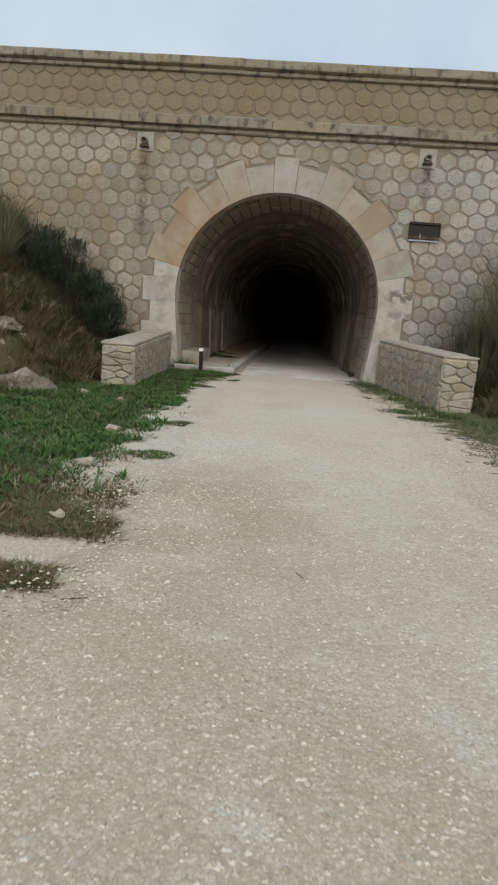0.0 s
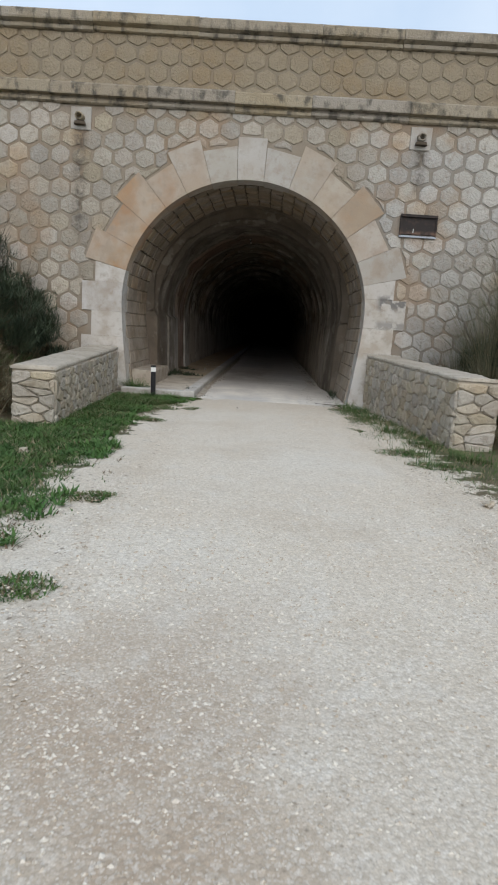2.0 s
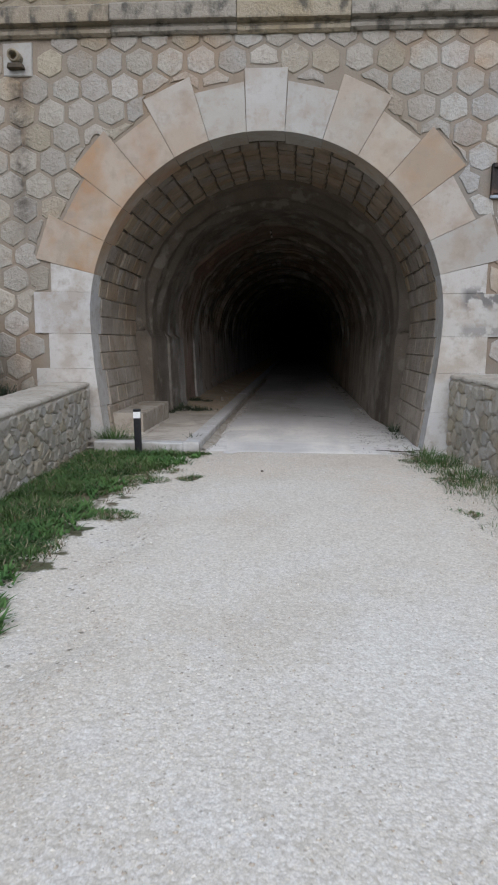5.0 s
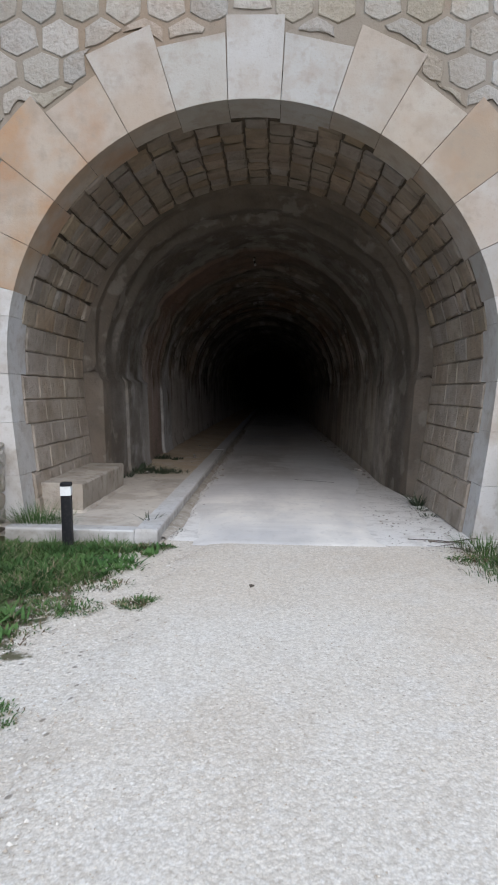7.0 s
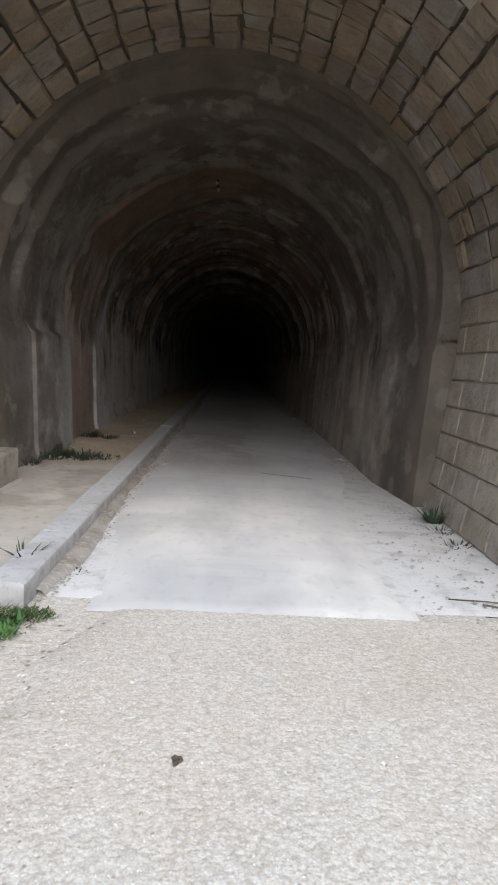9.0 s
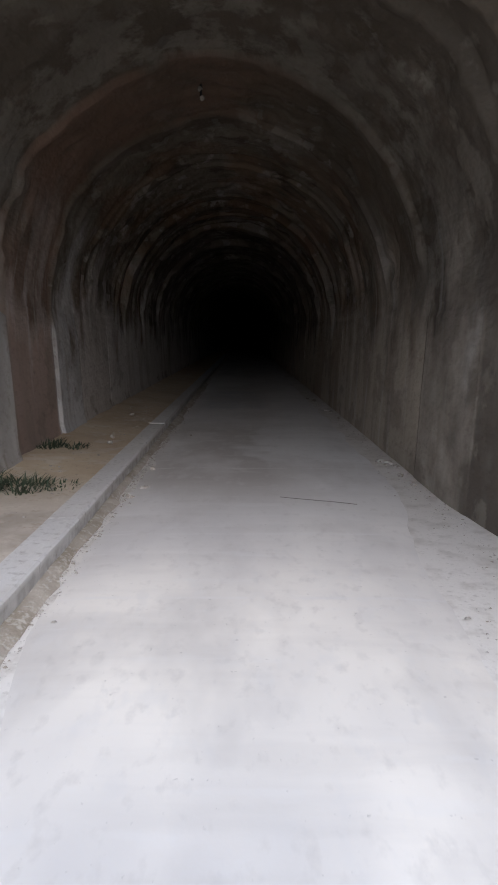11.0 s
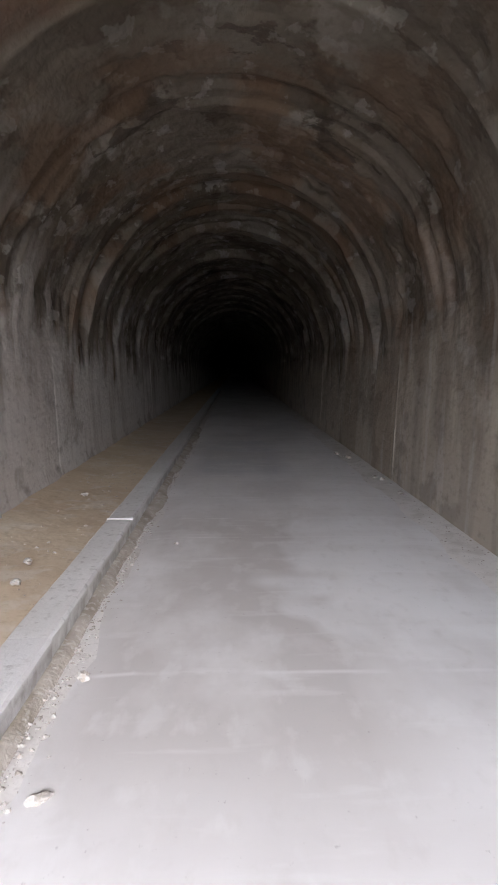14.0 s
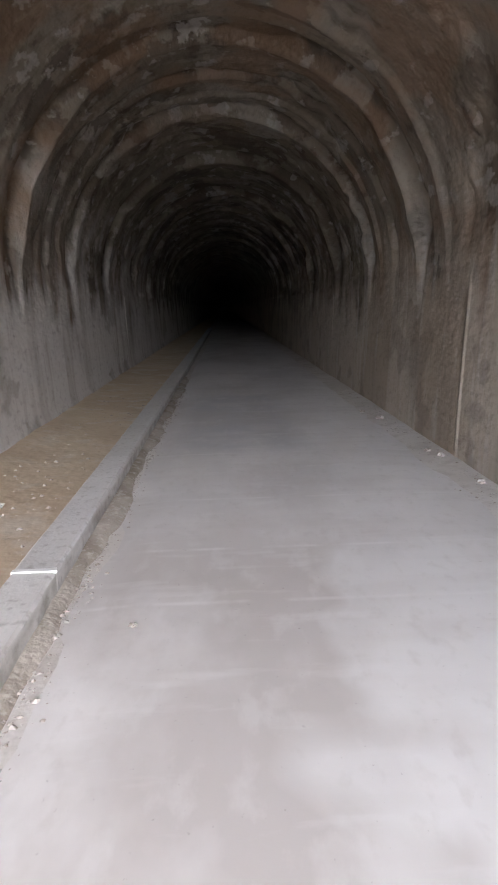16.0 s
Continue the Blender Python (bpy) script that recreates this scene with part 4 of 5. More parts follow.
def build_drain(x):
    root = new("weephole")
    root.location = (x, YF, 5.24)
    pts = [(-0.20, -0.2), (0.20, -0.21), (0.21, 0.22), (-0.20, 0.21)]
    plate = slab("surround", pts, -0.03, 0.02, M["pale"], 0.012)
    part("surround", plate, root, "pale dressed stone surround")
    v, f = [], []
    n = 14
    for rad, y in ((0.085, -0.028), (0.082, -0.17), (0.052, -0.175), (0.048, 0.0)):
        v += [(rad * math.cos(6.2832 * i / n), y - 0.03 * math.sin(6.2832 * i / n) * (y < -0.1), 0.01 + rad * 0.85 * math.sin(6.2832 * i / n)) for i in range(n)]
    for k in range(3):
        f += [(k * n + i, k * n + (i + 1) % n, (k + 1) * n + (i + 1) % n, (k + 1) * n + i) for i in range(n)]
    part("spout", mesh_of("spout", v, f, [M["cornice"]], False), root)
    # black disc stands for the shade inside the spout
    v = [(0.05 * math.cos(6.2832 * i / n), -0.02, 0.01 + 0.043 * math.sin(6.2832 * i / n)) for i in range(n)]
    part("bore", mesh_of("bore", v, [tuple(reversed(range(n)))], [M["black"]]), root)
    part("lip", slab("lip", [(-0.11, -0.13), (0.11, -0.13), (0.09, -0.07), (-0.09, -0.07)], -0.14, 0.0, M["joint"], 0.01), root, "dark drip stone")
    return tagged(root, "stone drain spout with a dark stain below", "drain spout", "weepholes in the portal wall")


def build_plaque():
    root = new("sign_board")
    root.location = (3.35, YF - 0.03, 3.63)
    w, h = 0.345, 0.215
    part("sheet", slab("sheet", [(-w, -h + .06), (w, -h + .06), (w, h - 0.02), (-w, h - 0.02)], -0.02, 0.02, M["plaque"], 0.004), root)
    part("hood", slab("hood", [(-w - .01, h - 0.05), (w + .01, h - 0.05), (w + .01, h), (-w - .01, h)], -0.07, 0.02, M["plaque"], 0.006), root)
    part("sill", slab("sill", [(-w - .015, -h), (w + .015, -h), (w + .015, -h + .035), (-w - .015, -h + .035)], -0.04, 0.02, M["strip"], 0.005), root, "blue-grey metal strip")
    for s in (-1, 1):
        part("bracket", slab("bracket", [(s * w - .012, -h + .03), (s * w + .012, -h + .03), (s * w + .012, h), (s * w - .012, h)], -0.045, 0.03, M["plaque"], 0.004), root)
    part("chip", slab("chip", [(-0.1, -0.13), (-0.09, -0.13), (-0.085, -0.05), (-0.095, -0.05)], -0.024, -0.018, M["white"], 0.002), root, "bare scratch")
    return tagged(root, "weathered dark metal board with a rusty lower edge", "sign")


# ---- low rubble walls ----
def clip(poly, px, pz, nx, nz):
    """Part of a polygon on the near side of a line."""
    out = []
    for i in range(len(poly)):
        a, b = poly[i], poly[(i + 1) % len(poly)]
        da = (a[0] - px) * nx + (a[1] - pz) * nz
        db = (b[0] - px) * nx + (b[1] - pz) * nz
        if da <= 0:
            out.append(a)
        if da * db < 0:
            k = da / (da - db)
            out.append((lerp(a[0], b[0], k), lerp(a[1], b[1], k)))
    return out


def rubble_cells(r, w, h, size, flat=1.0):
    seeds = []
    rows = max(2, round(h / (size * flat)))
    cols = max(2, round(w / size))
    for j in range(rows):
        for i in range(cols):
            seeds.append(((i + 0.5 + r.uniform(-.42, .42) + 0.5 * (j % 2)) * w / cols, (j + 0.5 + r.uniform(-.36, .36)) * h / rows))
    cells = []
    for s in seeds:
        poly = [(0, 0), (w, 0), (w, h), (0, h)]
        for o in seeds:
            if o is s or abs(o[0] - s[0]) > 3 * size or abs(o[1] - s[1]) > 3 * size:
                continue
            nx, nz = o[0] - s[0], (o[1] - s[1]) / flat ** 1
            poly = clip(poly, (s[0] + o[0]) / 2, (s[1] + o[1]) / 2, nx, nz)
            if len(poly) < 3:
                break
        if len(poly) >= 3:
            cells.append(poly)
    return cells


def build_low_wall(inner0, inner1, outer0, h0, h1, seed):
    """A rubble wall from its free end to the portal; inner0, inner1: foot of the road-side face."""
    r = random.Random(seed)
    root = tagged(new("low_wall"), "low rubble stone wing wall with a flat mortar top", "wall", "wing walls at the portal")
    a, b, c = Vector((*inner0, 0)), Vector((*inner1, 0)), Vector((*outer0, 0))
    d = b + (c - a)
    low = -0.25
    v = []
    for p, h in ((a, h0), (b, h1), (d, h1), (c, h0)):
        q = p.lerp((a + b + c + d) / 4, 0.012)
        v += [(q.x, q.y, low), (q.x, q.y, h - 0.05)]
    f = [(0, 1, 3, 2), (2, 3, 5, 4), (4, 5, 7, 6), (6, 7, 1, 0), (1, 7, 5, 3)]
    part("core", mesh_of("core", v, f, [M["bed"]]), root)
    # mortar cap, slightly rounded and uneven
    n, v, f = 48, [], []
    for i in range(n + 1):
        u = i / n
        p, q, h = a.lerp(b, u), c.lerp(d, u), lerp(h0, h1, u)
        m = (q - p).normalized() * 0.02
        for s, dz in ((0, -0.045), (0.0, -0.012), (0.06, 0.0), (0.5, 0.008), (0.94, 0.0), (1, -0.012), (1, -0.045)):
            w = p.lerp(q, s) - m * (0.6 if s == 0 else -0.6 if s == 1 else 0)
            k = 0.016 * noise.noise((w.x * 5, w.y * 5, seed)) + 0.012 * noise.noise((w.x * 14, w.y * 14, seed))
            v.append((w.x + k, w.y + k, h + dz + k))
    f = [(i * 7 + j, (i + 1) * 7 + j, (i + 1) * 7 + j + 1, i * 7 + j + 1) for i in range(n) for j in range(6)]
    f += [tuple(range(7)), tuple(reversed(range(n * 7, n * 7 + 7)))]
    part("cap", mesh_of("cap", v, f, [M["coping"]], False), root, "pale mortar coping")
    for p, q, hp, hq, size, flat in ((a, b, h0, h1, 0.23, 0.7), (c, a, h0, h0, 0.30, 0.45)):
        w = (q - p).length
        along = (q - p).normalized()
        out = along.cross(Vector((0, 0, 1)))
        mid = (a + b + c + d) / 4
        if out.dot(p - mid) < 0:
            out = -out
        for poly in rubble_cells(r, w, 1.0, size, flat):
            cx = sum(k[0] for k in poly) / len(poly)
            cz = sum(k[1] for k in poly) / len(poly)
            pts = []
            for i in range(len(poly)):
                s, t = poly[i], poly[(i + 1) % len(poly)]
                for k in (0.2, 0.8):
                    pts.append((lerp(s[0], t[0], k), lerp(s[1], t[1], k)))
            v = []
            for k, dist in ((1.0, -0.02), (0.96, 0.010), (0.76, 0.026)):
                for x, z in pts:
                    j = r.uniform(0.93, 1.03)
                    x1, z1 = lerp(cx, x, k * j), lerp(cz, z, k * j)
                    g = p + along * x1 + out * (dist * r.uniform(0.75, 1.2))
                    v.append((g.x, g.y, -0.08 + z1 * (lerp(hp, hq, x1 / w) - 0.02 + 0.03)))
            m = len(pts)
            f = [(k * m + i, k * m + (i + 1) % m, (k + 1) * m + (i + 1) % m, (k + 1) * m + i) for k in range(2) for i in range(m)]
            f.append(tuple(2 * m + i for i in range(m)))
            part("rubble_stone", mesh_of("rubble_stone", v, f, [M["rubble"]]), root)


# ---- inside ----
def build_barrel():
    root = tagged(new("wall_barrel"), "stone block vault just inside the portal", "wall", kind="structure")
    r = random.Random(31)
    total = 2.0 * (R * math.pi / 2 + ZC)
    # backing of dark joints
    n, v, f = 80, [], []
    for y in (YF + 0.12, YB + 0.03):
        for i in range(n + 1):
            x, z, nx, nz = arch_point(-total / 2 + total * i / n, base=2.26)
            v.append((x + nx * 0.022, y, z + nz * 0.022))
    f = [(i, i + 1, n + 2 + i, n + 1 + i) for i in range(n)]
    part("joint_bed", mesh_of("joint_bed", v, f, [M["joint"]]), root)
    courses = 43
    for i in range(courses):
        s0 = -total / 2 + total * i / courses
        s1 = s0 + total / courses
        # the dressed ring in front alternates in depth
        x, z, _, _ = arch_point((s0 + s1) / 2)
        ang = math.degrees(math.atan2(abs(x), z - ZC))
        y = YF + 0.45
        for k in range(6):
            if ang < JOINTS[k + 1] and ang >= JOINTS[k]:
                y = YF + (0.5, 0.36)[k % 2]
        if ang < JOINTS[0]:
            y = YF + 0.40
        if ang > JOINTS[-1]:
            for k, (top, bottom, _) in enumerate(JAMBS):
                if bottom <= z < top:
                    y = YF + (0.30, 0.45)[k % 2]
        y += 0.012
        high = ang < 78
        while y < YB - 0.08:
            y1 = min(YB, y + (r.uniform(0.17, 0.36) if high else r.uniform(0.35, 0.65)))
            if YB - y1 < 0.16:
                y1 = YB
            gap = (0.014 if high else 0.003) * r.uniform(0.7, 1.4)
            v = []
            rise = r.uniform(-0.014, 0.018) if high else r.uniform(-0.003, 0.004)
            for off, ins in ((0.03, 0.0), (0.004 + rise, 0.0), (-0.012 + rise, 0.016)):
                for ss, yy in ((s0 + gap + ins, y + gap + ins), (s1 - gap - ins, y + gap + ins), (s1 - gap - ins, y1 - gap - ins), (s0 + gap + ins, y1 - gap - ins)):
                    x, z, nx, nz = arch_point(ss + (r.uniform(-.018, .018) if high else r.uniform(-.003, .003)), base=2.26)
                    v.append((x + nx * off, yy + (r.uniform(-.022, .022) if high else r.uniform(-.004, .004)), z + nz * off))
            f = [(k * 4 + (j + 1) % 4, k * 4 + j, k * 4 + 4 + j, k * 4 + 4 + (j + 1) % 4) for k in range(2) for j in range(4)] + [(8, 9, 10, 11)]
            part("barrel_stone", mesh_of("barrel_stone", v, f, [M["barrel"]]), root)
            y = y1


def lining_profile():
    """Points up one wall, over the vault and down, with the outward normals."""
    pts = []
    for i in range(30):
        z = lerp(-0.1, 1.70, i / 29)
        pts.append((-lerp(2.04, 2.115, max(0, z) / 1.7), z, -1.0, 0.0))
    for i in range(65):
        a = radians(lerp(-93.6, 93.6, i / 64))
        pts.append((RL * math.sin(a), ZL + RL * math.cos(a), math.sin(a), math.cos(a)))
    return pts + [(-x, z, -nx, nz) for x, z, nx, nz in reversed(pts[:30])]


def build_lining():
    prof = lining_profile()
    r = random.Random(44)
    # casting rings: some start with a lip (y, depth, run-out), some end in a worn groove (y, half width, depth)
    lips = [(20.78, 0.07, 0.8), (22.42, 0.06, 0.9), (24.5, 0.05, 0.6), (26.6, 0.06, 0.4), (27.5, 0.10, 0.7),
            (29.2, 0.05, 0.4), (29.95, 0.08, 1.2), (32.7, 0.08, 1.4), (36.4, 0.09, 1.4)]
    grooves = [(24.1, 0.12, 0.06), (27.28, 0.19, 0.12), (28.5, 0.13, 0.09), (29.75, 0.16, 0.10), (32.4, 0.24, 0.11), (36.0, 0.3, 0.12)]
    while lips[-1][0] < 62:
        y = lips[-1][0] + r.choice((2.1, 2.6, 3.4))
        lips.append((y, r.uniform(0.05, 0.1), r.uniform(0.5, 1.2)))
        grooves.append((y - 0.3, 0.2, r.uniform(0.05, 0.12)))

    def ring_offset(y):
        off = 0.0
        for a, d, run in lips:
            if a - 0.05 < y < a + 4 * run:
                off -= d * smooth(y, a - 0.03, a + 0.03) * math.exp(-max(0.0, y - a) / run)
        for a, w, d in grooves:
            if abs(y - a) < 2 * w:
                off += d * (1 - smooth(abs(y - a), w * 0.7, w * 1.25))
        return off
    left = [(18.2, 0.05), (19.2, 0.09), (20.7, 0.0), (22.45, 0.045), (23.55, 0.0), (25.66, -0.008), (25.74, 0.0), (29.6, -0.012), (34.5, 0.0)]
    right = [(18.2, 0.015), (19.15, 0.02), (20.55, 0.005), (22.6, -0.004), (26.02, 0.006), (26.08, -0.004), (27.4, -0.01), (33, 0.0)]

    def find(table, y):
        k = 0
        while k + 1 < len(table) and y >= table[k + 1][0]:
            k += 1
        return k
    def steps(x, y, z):
        """Broken, stepped throat where the narrower lining begins."""
        w = y + 0.11 * fractal(x * 1.6, z * 1.6, 5.5) + 0.03 * noise.noise((x * 6, z * 6, y * 6))
        return 0.17 * (1 - smooth(w, 18.44, 18.50)) + 0.11 * (1 - smooth(w, 18.80, 18.9)) + 0.05 * fractal(x * 3, y * 3, z * 3, 3) * (1 - smooth(y, 18.6, 19.4))
    ys = [18.205, 18.21]
    while ys[-1] < 19.2:
        ys.append(ys[-1] + 0.03)
    while ys[-1] < 37.5:
        ys.append(ys[-1] + 0.045)
    while ys[-1] < 48:
        ys.append(ys[-1] + 0.15)
    for e in [p[0] for p in left + right if p[0] > 18.5]:
        ys += [e - 0.006, e + 0.006]
    ys = sorted(ys) + [50 + 2 * i for i in range(8)] + [70, 80, 95, 120, 150, 190]
    v, f = [], []
    n = len(prof)
    for y in ys:
        for i, (x, z, nx, nz) in enumerate(prof):
            wall = z < 1.705
            low = 1 - smooth(z, 1.7, 2.3)
            yw = y + (0.10 * fractal(x * 0.7, z * 0.7, 0.35 * round(y / 3)) + 0.025 * noise.noise((x * 4, z * 4, y * 2))) * smooth(z, 1.0, 2.0)
            keep = 0.35 + 0.65 * smooth(fractal(y * 0.3, z * 0.7 + (3 if x > 0 else 0), x * 0.7), -0.3, 0.15)
            off = ring_offset(yw) * keep
            if wall:
                table = left if x < 0 else right
                off = off * lerp(0.0, 0.28, smooth(z, 1.2, 1.75)) - table[find(table, y)][1] * (1 - (smooth(z, 1.58, 1.66) if y < 20.7 else smooth(z, 1.3, 1.7)))
                off += 0.02 * fractal(y * 0.9, z * 0.6, x, 3) - 0.05 * (1 - smooth(z, 0.0, 0.3)) * (x < 0)
            else:
                off = off * lerp(1.0, 0.28, low) + 0.04 * fractal(x * 0.9, y * 0.7, z * 0.9, 3) * (1 - 0.5 * low)
                off += 0.045 * smooth(fractal(x * 0.9 + 9, y * 0.8, z * 0.9, 4), 0.08, 0.13) * (1 - low)
                off += 0.014 * noise.noise((x * 4, y * 4, z * 4)) * (1 - low)
            off += 0.6 if y < 18.207 else lerp(0.17 * (1 - smooth(y, 17.4, 19.9)), steps(x, y, z), smooth(z, 1.5, 2.7 if x < 0 else 3.4))
            v.append((x + nx * off, y, z + nz * off))
    for j in range(len(ys) - 1):
        for i in range(n - 1):
            f.append((j * n + i, (j + 1) * n + i, (j + 1) * n + i + 1, j * n + i + 1))
    # closing face added far inside to shut out light and keep the end black
    f.append(tuple((len(ys) - 1) * n + i for i in range(n)))
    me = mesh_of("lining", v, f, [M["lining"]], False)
    tagged(new("wall_tunnel_lining", me), "sooty ribbed concrete tunnel lining with stained walls and painted shade", "tunnel wall", kind="structure")


def build_floor():
    # dusty base between the walls
    v, f = [], []
    xs = [-2.6, -1.0, -0.8, -0.6, 0, 0.7, 1.3, 1.5, 1.7, 1.9, 2.1, 2.6]
    ys = [15.1 + 0.25 * i for i in range(72)] + [34, 38, 45, 60, 96, 140, 191]
    for y in ys:
        for x in xs:
            v.append((x, y, -0.006 - 0.06 * (y < 15.2) + 0.012 * fractal(x * 1.3, y * 1.3) + (0.008 * smooth(x, 1.6, 2.1))))
    n = len(xs)
    f = [(j * n + i, j * n + i + 1, (j + 1) * n + i + 1, (j + 1) * n + i) for j in range(len(ys) - 1) for i in range(n - 1)]
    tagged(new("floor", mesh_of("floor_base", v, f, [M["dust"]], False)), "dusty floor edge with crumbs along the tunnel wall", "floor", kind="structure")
    # poured slab with an uneven edge
    v, f = [], []
    ys = [15.12, 15.17] + [15.3 + 0.2 * i for i in range(85)] + [33, 36, 40, 48, 60, 95, 140, 190]
    m = 8
    for k, y in enumerate(ys):
        wob = 0.03 * fractal(y * 1.7, 2.2)
        a = -0.5 - 0.24 * smooth(y, 15.4, 17.6) + wob
        b = lerp(1.36, 1.80, smooth(y, 16.5, 21)) + 0.05 * fractal(y * 1.1, 8.2)
        for i in range(m + 1):
            u = i / m
            x = lerp(a, b, u)
            z = 0.012 + 0.005 * fractal(x, y) - (0.02 if i in (0, m) or k == 0 else 0)
            v.append((x, y + (0.02 * fractal(x * 3, 1.1) if k < 2 else 0), z))
    n = m + 1
    f = [(j * n + i, j * n + i + 1, (j + 1) * n + i + 1, (j + 1) * n + i) for j in range(len(ys) - 1) for i in range(m)]
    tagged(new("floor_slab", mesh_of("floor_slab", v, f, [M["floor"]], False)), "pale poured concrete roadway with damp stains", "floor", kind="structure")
    # ledge of sand and earth behind the kerb
    v, f = [], []
    ys = [15.25 + 0.2 * i for i in range(90)] + [36, 42, 60, 95, 140, 190]
    for y in ys:
        for i in range(9):
            x = lerp(-2.45, -1.0, i / 8)
            hump = 0.05 * smooth(-x, 1.5, 2.1) * smooth(y, 18, 20)
            v.append((x, y, 0.092 + hump + 0.035 * fractal(x * 1.6, y * 1.6) * smooth(y, 17.6, 19) - 0.02 * (i == 8)))
    f = [(j * 9 + i, j * 9 + i + 1, (j + 1) * 9 + i + 1, (j + 1) * 9 + i) for j in range(len(ys) - 1) for i in range(8)]
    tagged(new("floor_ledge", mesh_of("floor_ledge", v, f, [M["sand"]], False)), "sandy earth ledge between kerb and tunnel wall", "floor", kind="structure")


def bar(name, x0, x1, y0, y1, z0, z1, mat, bevel=0.012, wear=0.006, seed=0):
    """A long block with worn top edges, cut every so often along its length."""
    long_y = (y1 - y0) > (x1 - x0)
    n = max(2, round(max(y1 - y0, x1 - x0) / 0.16))
    v = []
    for k in range(n + 1):
        u = k / n
        for s, z in ((0, z0), (0, z1 - bevel), (bevel, z1), (-bevel, z1), (-0.0001, z1 - bevel), (-0.0001, z0)):
            if long_y:
                x = (x0 + s) if s >= 0 else (x1 + s)
                y = lerp(y0, y1, u)
            else:
                y = (y0 + s) if s >= 0 else (y1 + s)
                x = lerp(x0, x1, u)
            w = wear * noise.noise((x * 7 + seed, y * 7, z * 5)) if z > z0 else 0
            v.append((x + w, y + w * 0.5, z + w * (z > z1 - bevel / 2)))
    f = [(k * 6 + i, (k + 1) * 6 + i, (k + 1) * 6 + i + 1, k * 6 + i + 1) for k in range(n) for i in range(5)]
    f += [tuple(range(6)), tuple(reversed(range(n * 6, n * 6 + 6)))]
    return mesh_of(name, v, f, [mat])


def build_kerb():
    root = tagged(new("kerb"), "low grey concrete kerb along the tunnel roadway", "kerb", kind="structure")
    cuts = [15.1, 16.15, 18.58, 21.02, 23.45, 25.9, 28.3, 30.8, 33.2, 35.6, 38, 42, 46, 52, 60]
    for k, (a, b) in enumerate(zip(cuts, cuts[1:])):
        part("kerb_stone", bar("kerb_stone", -1.05, -0.83, a + 0.004, b - 0.006, -0.1, 0.14, M["kerb"], 0.014, 0.008, k), root)
    part("kerb_stone", bar("kerb_stone", -2.3, -1.056, 15.1, 15.3, -0.1, 0.125, M["kerb"], 0.014, 0.008, 50), root)
    v, f = [], []
    for k in range(121):
        y = 15.3 + 0.15 * k
        w = 0.06 + 0.08 * smooth(fractal(y * 1.3, 4.4), -0.2, 0.35)
        v += [(-0.835, y, 0.035 + 0.02 * fractal(y * 3, 1.2)), (-0.83 + w * 0.6, y, 0.022 + 0.01 * fractal(y * 5, 2.2)), (-0.83 + w, y, -0.004)]
    f = [(3 * k + i, 3 * k + 3 + i, 3 * k + 4 + i, 3 * k + 1 + i) for k in range(120) for i in range(2)]
    part("dirt_fillet", mesh_of("dirt_fillet", v, f, [M["dirt"]], False), root, "brown dirt washed against the kerb")
    drip = [(-1.04, 0), (-0.86, 0.006), (-0.83, 0.012), (-0.822, -0.02), (-0.85, -0.03), (-1.04, -0.028)]
    v = [(x, 23.46 + y, 0.149) for x, y in drip] + [(x, 23.46 + y, 0.136) for x, y in drip]
    f = [tuple(range(6))[::-1]] + [(i, (i + 1) % 6, 6 + (i + 1) % 6, 6 + i) for i in range(6)]
    part("paint_drip", mesh_of("paint_drip", v, f, [M["white"]]), root, "white paint mark across a joint")


def build_bench():
    root = tagged(new("concrete_block"), "long low concrete block against the barrel wall", "concrete block")
    part("block", bar("block", -2.34, -1.84, 16.1, 18.04, 0.05, 0.415, M["bench"], 0.02, 0.016, 9), root)
    part("plinth", bar("plinth", -2.34, -1.80, 16.05, 18.08, 0.0, 0.115, M["sand"], 0.02, 0.02, 12), root, "earth-stained footing")


def build_bollard():
    root = tagged(new("bollard"), "short black marker post with a white band", "bollard")
    root.location = (-1.617, 14.89, 0.0)

    def post(name, z0, z1, w, mat):
        n, v = 12, []
        for z, k in ((z0, 1), (z1 - 0.006, 1), (z1, 0.88)):
            for i in range(n):
                a = 6.2832 * (i + 0.5) / n
                q = max(abs(math.cos(a)), abs(math.sin(a))) ** 0.75
                v.append((w * k * math.cos(a) / q, w * k * math.sin(a) / q, z))
        f = [(k * n + i, k * n + (i + 1) % n, (k + 1) * n + (i + 1) % n, (k + 1) * n + i) for k in range(2) for i in range(n)]
        f.append(tuple(2 * n + i for i in range(n)))
        return mesh_of(name, v, f, [mat])
    part("post", post("post", -0.1, 0.49, 0.048, M["black"]), root)
    part("band", post("band", 0.49, 0.575, 0.051, M["white"]), root, "white reflective band")
    part("cap", post("cap", 0.575, 0.605, 0.051, M["black"]), root, "black cap")
    root.rotation_euler = (radians(1.5), radians(-1.5), radians(8))


def rock(name, x, y, z, s, seed, mat, label):
    r = random.Random(seed)
    bm = bmesh.new()
    bmesh.ops.create_icosphere(bm, subdivisions=2, radius=s)
    for p in bm.verts:
        k = 1 + 0.9 * noise.noise(p.co * (1.4 / s) + Vector((seed, 0, 0)))
        p.co = Vector((p.co.x * k * 1.2, p.co.y * k, p.co.z * k * 0.65))
    me = bpy.data.meshes.new(name)
    bm.to_mesh(me)
    bm.free()
    me.materials.append(mat)
    ob = new(name, me)
    ob.location = (x, y, z + s * 0.3)
    ob.rotation_euler = (0, 0, r.uniform(0, 6))
    return tagged(ob, label, "stone", "loose stones")


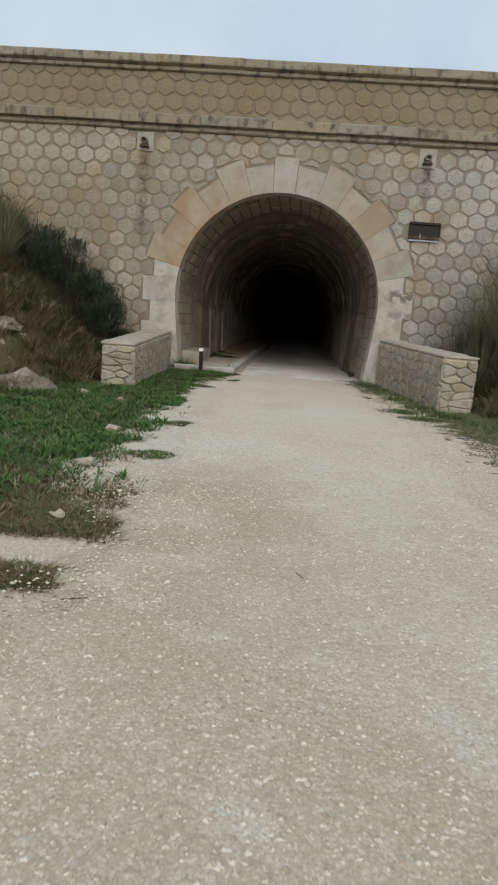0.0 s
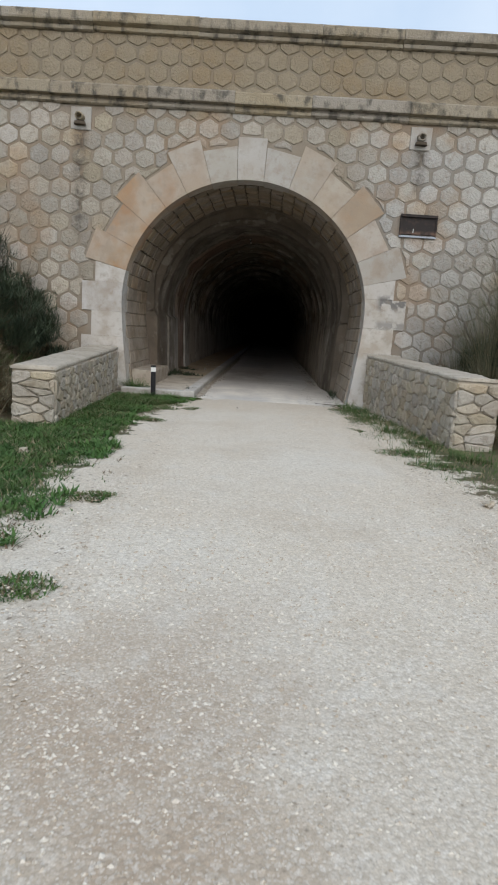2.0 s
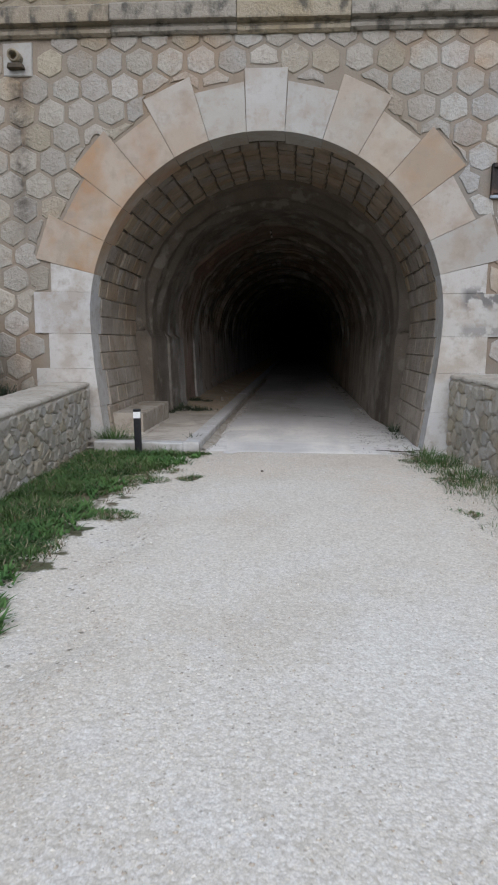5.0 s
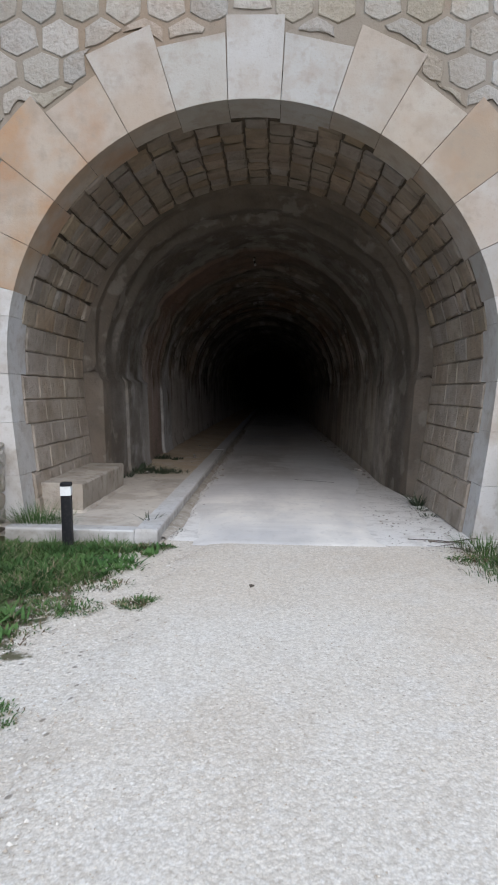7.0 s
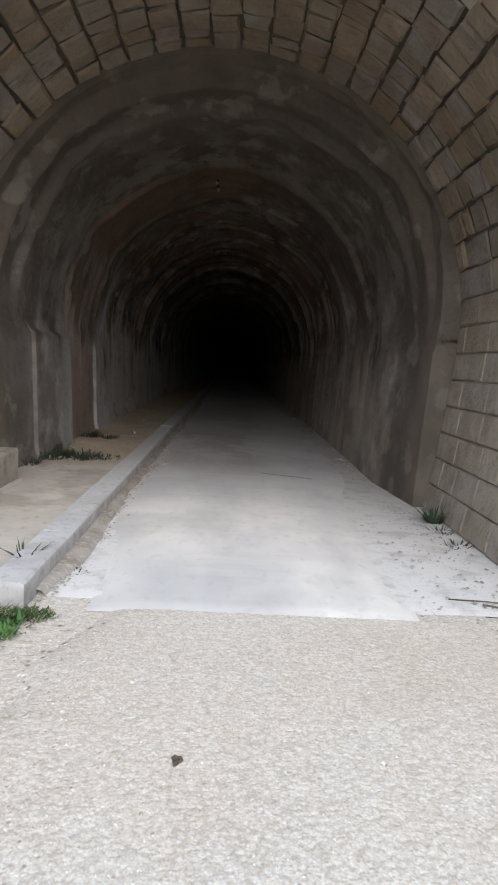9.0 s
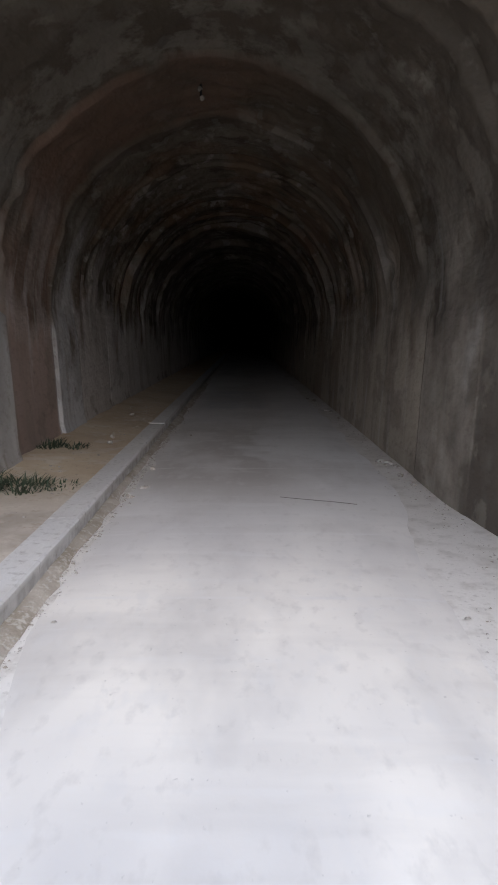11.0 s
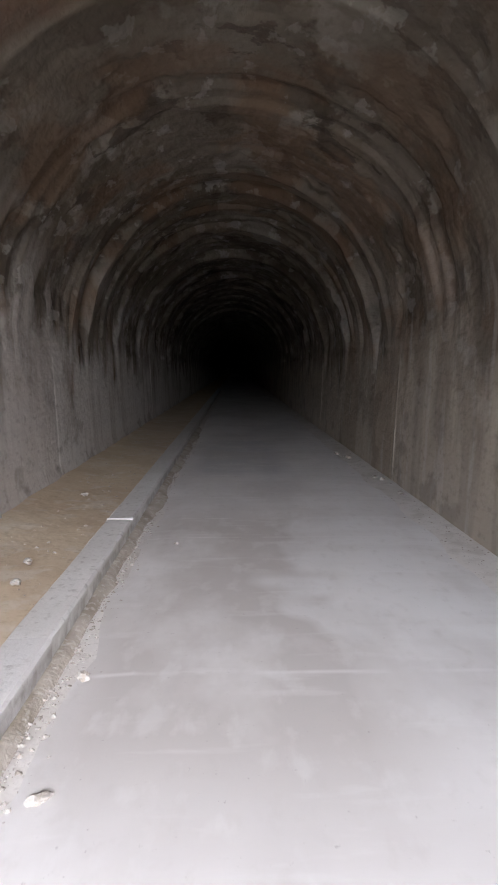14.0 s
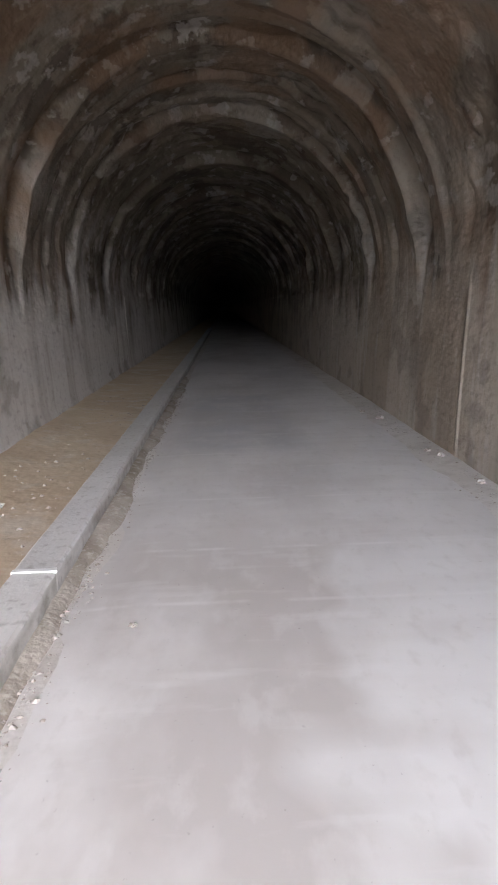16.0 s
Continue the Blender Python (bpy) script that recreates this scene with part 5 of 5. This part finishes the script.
def build_small_things():
    for k, (x, y, z, s) in enumerate(((1.9, 21.2, 0, .05), (1.84, 21.32, 0, .035), (1.97, 21.05, 0, .03), (1.85, 28.1, 0, .05), (1.94, 26.1, 0, .035), (1.88, 26.3, 0, .03),
                                      (1.95, 25.2, 0, .03), (1.9, 20.6, 0, .03), (1.93, 20.2, 0, .025), (-0.42, 23.1, 0.02, .015), (-0.6, 20.05, 0, .028), (-0.68, 19.7, 0, .03),
                                      (-0.65, 20.9, 0, .03), (-1.35, 22.3, .12, .03), (-1.5, 24.6, .12, .03), (-1.3, 21.9, .11, .03), (-1.75, 19.35, .12, .035), (1.75, 28.6, 0, .03))):
        rock("stone", x, y, z, s, k, M["crumb"], "small broken pale stone lying on the floor")
    for k, (x, y, s) in enumerate(((-1.11, 4.95, .06), (-0.82, 3.55, .04), (-2.6, 9.4, .07), (-1.35, 6.6, .06), (-1.9, 8.9, .05), (2.7, 8.1, .05))):
        rock("stone", x, y, 0.0, s, 30 + k, M["bed"], "pale limestone lump half sunk in the verge")
    for k, (x, y, s) in enumerate(((-3.55, 9.4, .42), (-3.75, 9.7, .2), (-4.2, 10.2, .2), (-6.3, 15.1, .3), (-5.9, 15.3, .25), (5.3, 12.0, .3), (5.6, 13.0, .3))):
        rock("boulder", x, y, bank(x, y) - 0.12, s, 50 + k, M["boulder"], "weathered limestone boulder sticking out of the bank")
    dark = rock("stone", 0.11, 13.8, 0.012, .022, 77, M["twig"], "small dark stone on the gravel track")
    # fallen twigs on the slab and at the portal's foot
    r = random.Random(17)
    for x, y, length, turn, z, thick in ((0.63, 19.64, 0.67, -0.25, 0.022, 0.0022), (1.62, 15.5, 0.55, -0.3, 0.012, 0.005), (1.8, 15.42, 0.6, 0.2, 0.016, 0.006), (1.95, 15.2, 0.4, -0.7, 0.012, 0.004),
                                         (1.75, 15.25, 0.3, 0.6, 0.01, 0.003), (-0.35, 2.35, 0.12, 0.3, 0.024, 0.0025), (0.72, 2.95, 0.07, -0.8, 0.024, 0.002)):
        cu = bpy.data.curves.new("twig", "CURVE")
        cu.dimensions, cu.bevel_depth, cu.bevel_resolution = "3D", thick, 1
        sp = cu.splines.new("POLY")
        sp.points.add(7)
        px, py = x, y
        for p in sp.points:
            p.co = (px, py, z + thick, 1)
            turn += r.gauss(0, 0.22 if thick > 0.0025 else 0.06)
            px, py = px + length / 7 * math.cos(turn), py + length / 7 * math.sin(turn)
        cu.materials.append(M["twig"])
        tagged(new("twig", cu), "thin dry twig fallen on the ground", "twig", "fallen twigs")
    # two small knobs under the crown
    root = tagged(new("ceiling_knobs"), "pair of small pale knobs fixed under the vault", "fixture")
    root.location = (-0.15, 21.54, 3.93)
    for dx, dz in ((-0.01, 0.03), (0.012, -0.06)):
        bm = bmesh.new()
        bmesh.ops.create_uvsphere(bm, u_segments=10, v_segments=7, radius=0.027)
        for p in bm.verts:
            p.co = Vector((p.co.x + dx, p.co.y * 0.7, p.co.z * 1.1 + dz))
        me = bpy.data.meshes.new("knob")
        bm.to_mesh(me)
        bm.free()
        me.materials.append(M["crumb"])
        part("knob", me, root)
    part("bracket", slab("bracket", [(-0.012, -0.05), (0.012, -0.05), (0.012, 0.14), (-0.012, 0.14)], -0.012, 0.012, M["black"], 0.003), root)


build_ground()
build_road()
build_floor()
build_lining()
build_kerb()
build_bench()
build_bollard()
for sx in (-3.376, 3.223):
    build_drain(sx)
build_plaque()
build_small_things()
build_growth()
for k, (x, y, h, w) in enumerate(((-4.0, 14.3, 1.15, 0.6), (-4.5, 13.7, 1.4, 0.6), (-4.9, 14.5, 1.3, 0.65), (-3.55, 14.9, 0.75, 0.6), (-5.3, 13.9, 1.2, 0.6), (-4.4, 14.95, 1.2, 0.6), (-3.9, 13.5, 0.8, 0.6),
                                  (-5.0, 13.1, 1.0, 0.6), (5.35, 14.2, 1.0, 0.5), (4.75, 14.7, 1.1, 0.5))):
    wispy_shrub(60 + k, x, y, bank(x, y) - 0.05, h, w)
for k, (x, y, h, w) in enumerate(((-3.2, 15.15, 0.75, 0.5), (-3.0, 14.6, 0.6, 0.6), (4.3, 15.1, 1.0, 0.5))):
    wispy_shrub(80 + k, x, y, bank(x, y) - 0.05, h, w, 4)
scatter_pebbles()
moulding("trim_cornice", [(-0.02, 5.50), (0.05, 5.50), (0.09, 5.53), (0.095, 5.57), (0.06, 5.60), (0.055, 5.625), (0.17, 5.64), (0.175, 5.66), (0.17, 5.83), (0.12, 5.87), (-0.02, 5.89)],
         "weathered stone string course above the arch", 4, (1.0, 2.0))
moulding("trim_coping", [(-0.5, 6.78), (0.05, 6.78), (0.09, 6.80), (0.10, 6.85), (0.06, 6.88), (0.16, 6.92), (0.17, 6.95), (0.165, 7.08), (0.10, 7.12), (-0.5, 7.12)],
         "weathered stone coping along the parapet", 9, (1.4, 2.6))
portal = build_portal_wall()
build_honeycomb(portal)
build_barrel()
build_low_wall((-2.2, 10.78), (-2.52, 15.6), (-2.76, 10.72), 0.77, 0.9, 71)
build_low_wall((3.2, 11.15), (2.62, 15.6), (3.8, 11.2), 0.98, 1.08, 72)
